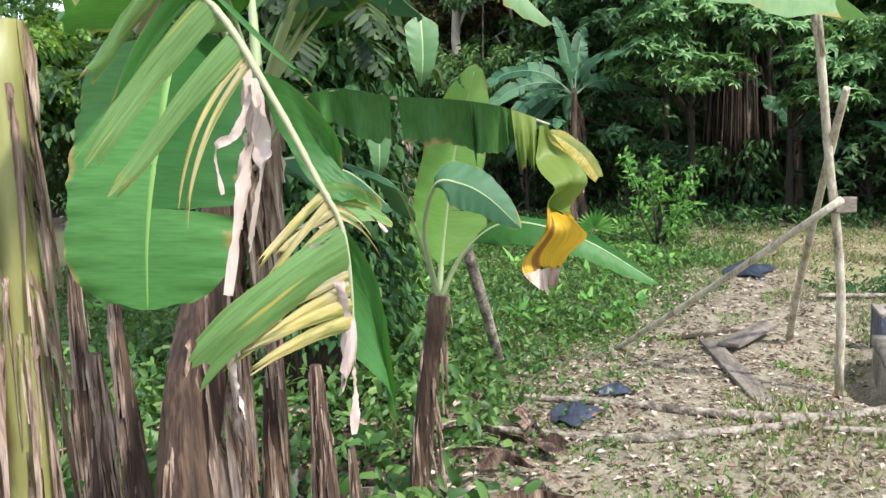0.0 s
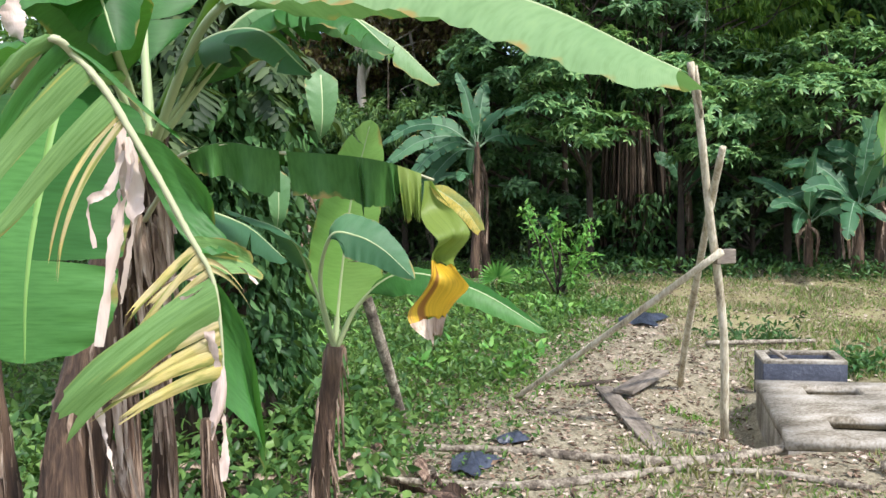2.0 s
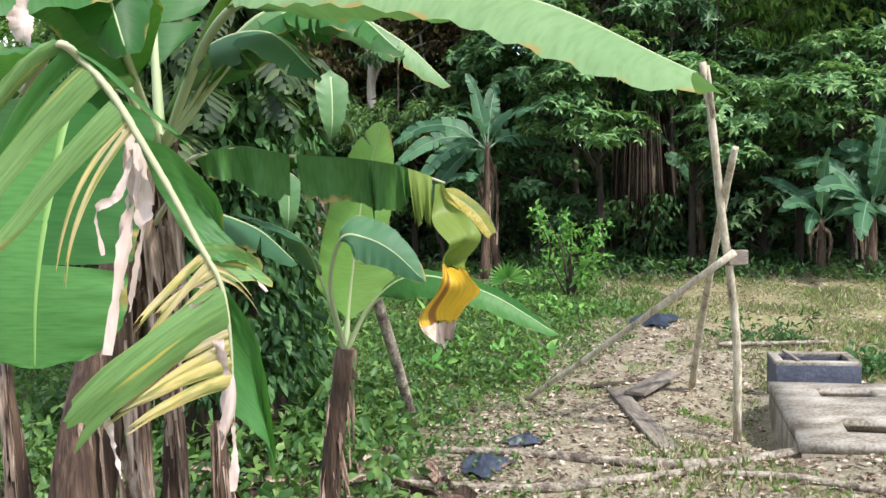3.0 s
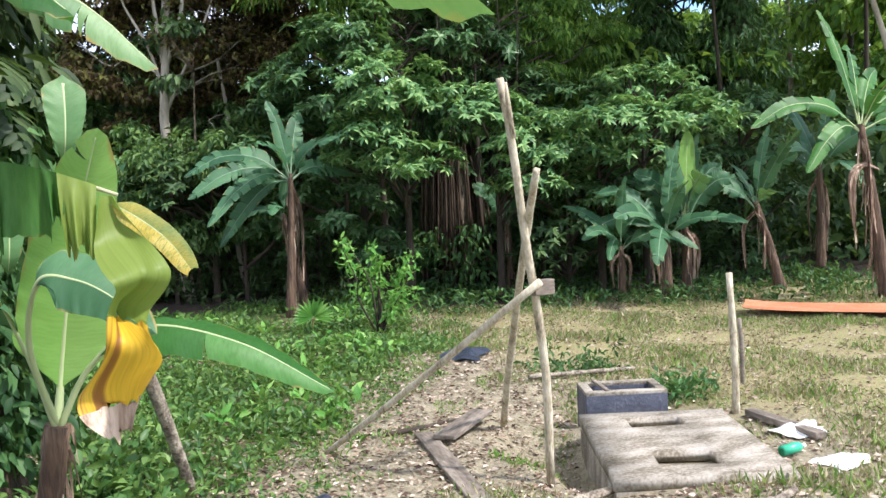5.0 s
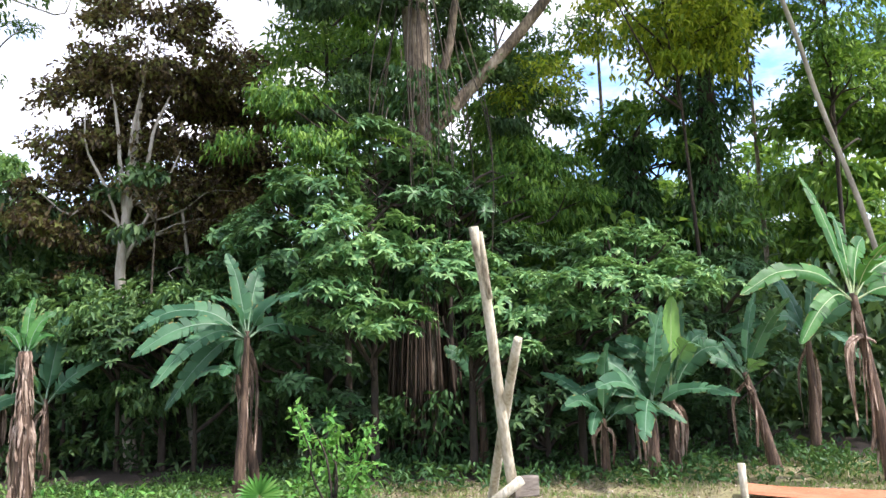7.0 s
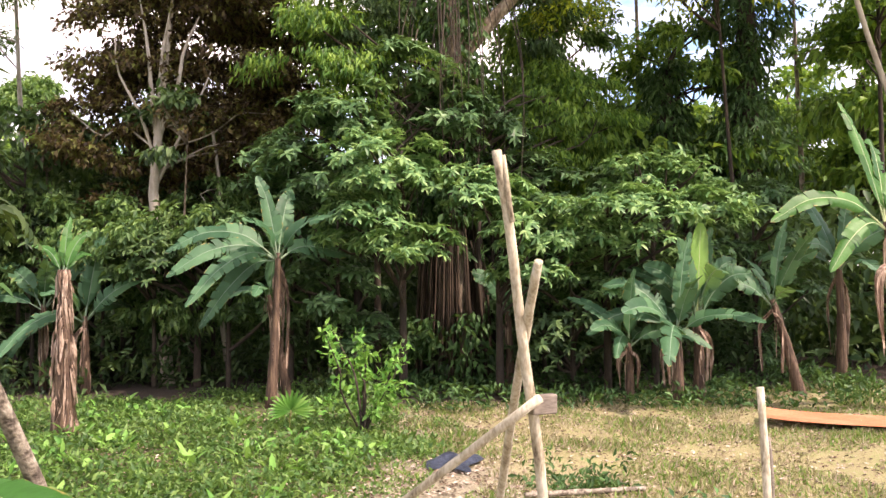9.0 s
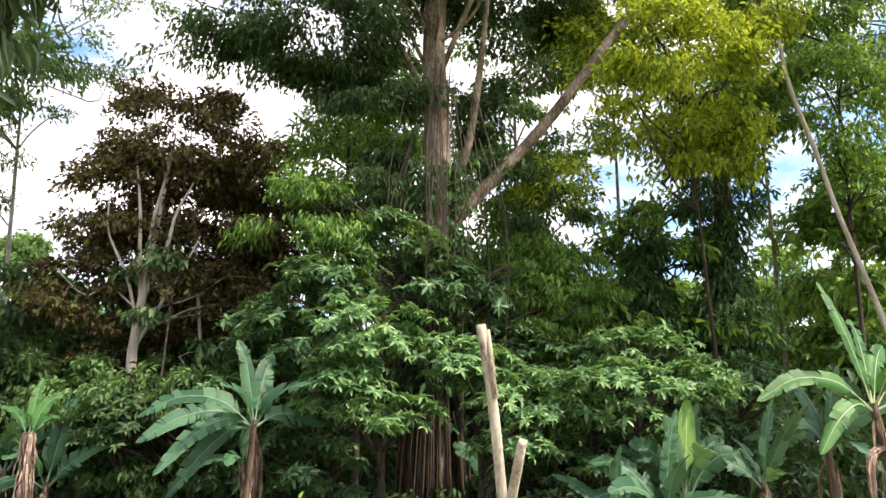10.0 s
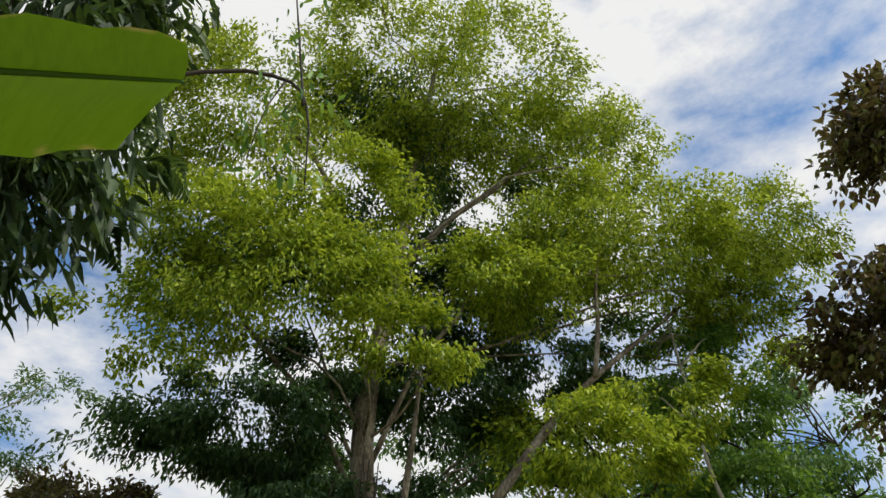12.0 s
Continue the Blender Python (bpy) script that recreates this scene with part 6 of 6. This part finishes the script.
# ---- the climber-clad tree beside the bananas ----
def vine_tree():
    x, y, h = -0.85, 5.6, 9.0
    n = 2100
    a, z = rng.uniform(0, 6.28, n), np.where(rng.random(n) < 0.55, rng.uniform(0.5, 2.4, n), rng.uniform(2.4, h, n))
    rad = np.interp(z, [0, 2, 3.2, 4, 5, 6, 9], [0.5, 0.55, 0.45, 0.7, 1.2, 1.35, 1.2]) * rng.uniform(0.55, 1.05, n)
    P = np.stack([np.cos(a) * rad, np.sin(a) * rad, z], 1)
    O = np.stack([np.cos(a), np.sin(a), 0 * a], 1)
    t = thing("vine_tree", (x, y, -0.05), "thick trunk hidden under ferns and big climbing leaves", "tree")
    part("trunk", tube(spline([(0, 0, 0), (0.05, 0, 4), (0.1, 0.1, h)], 30), [0.38, 0.3, 0.28, 0.25, 0.2], 18, 0.05), bark_brown, t)
    low = z < 2.4
    part("climber", sprays(P[low], O[low], 12, 0.26, 0.095, 0.042, 1.0, True, 0.6), vine_dark_shade, t, "small pointed climbing leaves in ranks")
    part("climber", sprays(P[~low], O[~low], 20, 0.28, 0.19, 0.045, 1.0, True, 0.45), fern_green, t, "dark drooping climbing leaves")
    # cut leaves: each a rib with narrow leaflets
    fronds = []
    high = np.flatnonzero(z > 1.9)
    for k in range(150):
        i = high[rng.integers(0, len(high))]
        base, out = P[i], unit(O[i] + np.array([0, 0, 0.3]))
        ln = rng.uniform(0.4, 0.65)
        rib = spline([base, base + out * ln * 0.5 + [0, 0, 0.04], base + out * ln * 0.8 + [0, 0, -ln * 0.4]], 14)
        tn = unit(np.gradient(rib, axis=0))
        sd = unit(np.cross(tn, [0, 0, 1]))
        for sg in (1, -1):
            w = np.sin(np.linspace(0.5, 3.0, 14)) * ln * 0.36
            fronds.append(leaf_cards(rib, sd * sg + tn * 0.5 + [0, 0, -0.25], np.cross(sd, tn) + 0 * rib, w, np.full(14, 0.045), True, 0.2))
    part("frond", joined(fronds), fern_green, t, "large cut leaves with narrow fingers")
    for cx, cz, ln, w in ((0.82, 2.24, 0.31, 0.18), (0.58, 1.75, 0.27, 0.13)):
        cy = -1.05
        blade, rib = banana_blade([(cx, cy, cz + 0.03), (cx + 0.005, cy - 0.04, cz - ln * 0.3), (cx, cy - 0.05, cz - ln * 0.7), (cx - 0.02, cy, cz - ln)], w, (0.2, -1, 0.2), 0.15, 0.2, 0.03, 0, seed=77, n=24, blunt=1.8, lag=-0.22)
        lf = part("broad_leaf", blade, banana_pale_sheen, t, "pale ribbed hanging leaf")
        part("midrib", rib, midrib_mat, lf)

    o = np.array(t.location)
    for pts, r in (([(-0.6, 5.3, 4.9), (0.66, 5.0, 5.62), (1.18, 5.0, 5.84), (1.36, 5.0, 5.63), (1.41, 5.0, 5.02)], [0.02, 0.014, 0.012, 0.008, 0.004]), ([(1.33, 5.0, 5.66), (1.28, 5.0, 6.0), (1.17, 5.0, 6.7)], [0.01, 0.006]), ([(1.2, 5.0, 5.82), (1.12, 5.0, 5.5), (1.08, 5.0, 5.1)], [0.006, 0.003])):
        line = spline(np.array(pts) - o, 12)
        part("branch", tube(line, r, 6, 0.05), bark_dark, t, "thin bare branch")
        tips = line[5:]
        part("branch_leaves", sprays(tips, np.tile([0.2, 0, -0.4], (len(tips), 1)), 5, 0.22, 0.09, 0.03, 0.6, True, 0.6), crown_green, t, "small leaves along a thin branch")


vine_tree()


# ---- small plants ----
def bright_bush():
    t = thing("bush", (2.68, 11.0, -0.03), "small bright green leafy bush", "bush")
    stems, P, O = [], [], []
    for k in range(10):
        a, h = rng.uniform(0, 6.28), rng.uniform(0.5, 1.45)
        e = np.array([math.cos(a) * 0.44, math.sin(a) * 0.34, h])
        stems.append(limb((0, 0, 0), e, 0.014, 0.005))
        for s in np.linspace(0.45, 1, 9):
            P.append(e * s + rng.normal(0, 0.05, 3))
            O.append(unit(e + rng.normal(0, 0.6, 3)))
    for g in stems:
        part("stem", g, bark_dark, t)
    part("foliage", sprays(np.array(P), np.array(O), 8, 0.1, 0.1, 0.042, 0.1, True), bush_green, t)


bright_bush()


def fan_palm(x, y, h, r):
    t = thing("palm_seedling", (x, y, float(ground_z(x, y)) - 0.02), "young fan palm with pleated bright leaf", "palm")
    part("stalk", tube(spline([(0, 0, 0), (0.02, 0, h * 0.6), (0.03, -0.03, h)], 6), [0.012, 0.008], 6), stem_green, t)
    ang = np.linspace(-0.4, 3.5, 19)
    D = np.stack([np.cos(ang), -0.35 + 0 * ang, np.sin(ang) * 0.8], 1)
    part("fan", leaf_cards(np.tile([0.03, -0.03, h], (19, 1)), D, np.tile([0, -1, 0.6], (19, 1)), r, r * 0.17, True, 0.15, 0.3), bush_green, t)


fan_palm(1.85, 11.2, 0.3, 0.27)

# ---- cover of the ground ----
def in_clear(x, y):
    """Not on the tank, the box or the banana bases."""
    c, s = math.cos(radians(SLAB_T)), math.sin(radians(SLAB_T))
    dx, dy = x - SLAB_O[0], y - SLAB_O[1]
    u, v = dx * c + dy * s, dx * s - dy * c
    return ~((u > -0.03) & (u < 1.0) & (v > -0.55) & (v < 1.5))


def weeds(name, n, xr, yr, hgt, L, W, k, mat, label, fine, keep):
    x, y = rng.uniform(*xr, n), rng.uniform(*yr, n)
    ok = keep(x, y) & in_clear(x, y)
    x, y = x[ok], y[ok]
    patch = np.array([noise.noise((a * 0.9, b * 0.9, 3.0)) for a, b in zip(x, y)]) * 0.5 + 0.75
    ok = patch > rng.uniform(0.45, 0.8, len(x))
    x, y, patch = x[ok], y[ok], patch[ok]
    z = ground_z(x, y) + hgt * patch * rng.random(len(x)) ** 1.2
    P = np.stack([x, y, z], 1)
    O = np.tile([0, 0, 0.5], (len(P), 1))
    ob = part(name, sprays(P, O, k, min(hgt * 0.6 + 0.05, 0.16), L, W, -0.1, fine, 0.7), mat)
    tagged(ob, label, "weeds", kind="stuff")


left = lambda x, y: x < green_edge(y) + 0.25 * np.sin(2.1 * y) + 0.1
weeds("tall_weeds", 1700, (-2.6, 0.35), (2.7, 6.6), 0.42, 0.085, 0.042, 5, weed_green, "tangle of broad-leaved weeds under the bananas", True, lambda x, y: left(x, y) & (np.hypot(x, y - 2) > 0.9))
weeds("low_weeds", 15000, (-5, 3.6), (5.0, 15.2), 0.14, 0.075, 0.034, 5, weed_green, "low green weeds carpeting the ground", False, left)
weeds("broad_weeds", 800, (-4, 3.2), (5.5, 14), 0.18, 0.13, 0.055, 5, bush_green, "brighter broad-leaved weeds in patches", True, lambda x, y: left(x, y) & (np.sin(1.7 * x + 0.8 * y) * np.sin(1.3 * y - x) > 0.2))
weeds("creeping_weeds", 7500, (-3, 4), (3.6, 12), 0.06, 0.045, 0.022, 5, weed_green, "small creeping weeds at the edge of the path", False, lambda x, y: x < green_edge(y) + 0.7)
# edge and ditch weeds in darkened leaves: shade there is put into colour
weeds("edge_weeds", 1500, (2.5, 11.5), (10.2, 14.5), 0.28, 0.12, 0.045, 6, vine_dark_shade, "rank growth along the foot of the wood", False, lambda x, y: y > 13.3 - 0.3 * x)
weeds("pit_weeds", 260, (3.4, 4.6), (7.5, 8.7), 0.35, 0.08, 0.03, 7, vine_dark_shade, "leafy clump in the ditch, shade in its leaf colour", False, lambda x, y: np.hypot(x - 4.0, y - 8.2) < 0.45)
weeds("pit_weeds", 120, (4.0, 4.6), (6.3, 7.1), 0.25, 0.08, 0.035, 7, vine_green, "leafy clump behind the block box", False, lambda x, y: np.hypot(x - 4.2, y - 6.7) < 0.3)
for k in range(46):
    px, py = rng.uniform(-1.5, 2.6), rng.uniform(5.5, 13)
    if px < green_edge(py) - 0.1:
        t = thing("seedling", (px, py, float(ground_z(px, py)) - 0.01), "broad-leaved seedling among low weeds", "seedling", "seedlings")
        m = int(rng.integers(3, 6))
        a = rng.uniform(0, 6.28) + np.arange(m) * 6.28 / m
        D = np.stack([np.cos(a), np.sin(a), rng.uniform(0.6, 1.8, m)], 1)
        part("foliage", leaf_cards(np.zeros((m, 3)), D, np.tile([0, 0, 1.0], (m, 1)) - D * 0.2, rng.uniform(0.16, 0.32), rng.uniform(0.05, 0.09), True, 0.25), bush_green, t)


def grass(name, n, xr, yr, L, mat, label, keep):
    x, y = rng.uniform(*xr, n), rng.uniform(*yr, n)
    patch = np.array([noise.noise((a * 1.3, b * 1.3, 9.0)) for a, b in zip(x, y)])
    ok = keep(x, y) & in_clear(x, y) & (patch > -0.25)
    x, y, p = x[ok], y[ok], patch[ok]
    m = len(x)
    D = rng.normal(size=(m, 3)) * 0.55 + [0, 0, 0.9]
    s = rng.uniform(0.5, 1.3, m) * (0.8 + p)
    V, T = leaf_cards(np.stack([x, y, ground_z(x, y) - 0.01], 1), D, rng.normal(size=(m, 3)), L * s, 0.009 + 0 * s, False, 0.4, 0.1)
    tagged(part(name, (V, T), mat), label, "grass", kind="stuff")


right = lambda x, y: x > 3.2 + 0.2 * np.sin(3 * y)
grass("dry_grass", 72000, (1.2, 11.5), (3.6, 13), 0.07, dry_grass, "short dry yellow grass", lambda x, y: right(x, y) | ((y < 5.2) & (x > 1.4)))
grass("green_grass", 44000, (0.2, 11.5), (3.6, 13), 0.075, grass_mat, "short green grass in patches", lambda x, y: (right(x, y) | (y < 4.9) | (np.abs(x - green_edge(y) - 0.25) < 0.35)) & (np.sin(2.3 * x) * np.sin(1.9 * y + 1) > -0.35))


grass("path_tufts", 20000, (0.5, 3.6), (3.8, 10.5), 0.05, grass_mat, "sparse tufts of grass on the path", lambda x, y: np.sin(5.3 * x + 1) * np.sin(4.7 * y) > 0.25)


def litter():
    n = 64000
    x, y = rng.uniform(-2, 10, n), rng.uniform(3.5, 13, n)
    dens = np.where(x < green_edge(y), 0.6, np.where(x < 3.4, 1.0, 0.45))
    ok = (rng.random(n) < dens) & in_clear(x, y)
    x, y = x[ok], y[ok]
    m = len(x)
    a = rng.uniform(0, 6.28, m)
    D = np.stack([np.cos(a), np.sin(a), rng.normal(0, 0.15, m)], 1)
    N = rng.normal(size=(m, 3)) * 0.35 + [0, 0, 1.0]
    s = rng.uniform(0.4, 1.5, m)
    V, T = leaf_cards(np.stack([x, y, ground_z(x, y) + 0.012], 1), D, N, 0.042 * s, 0.02 * s, False, 0.05, 0.25)
    tagged(part("leaf_litter", (V, T), litter_mat), "fallen dry leaves and chips strewn over the soil", "leaf litter", kind="stuff")


litter()
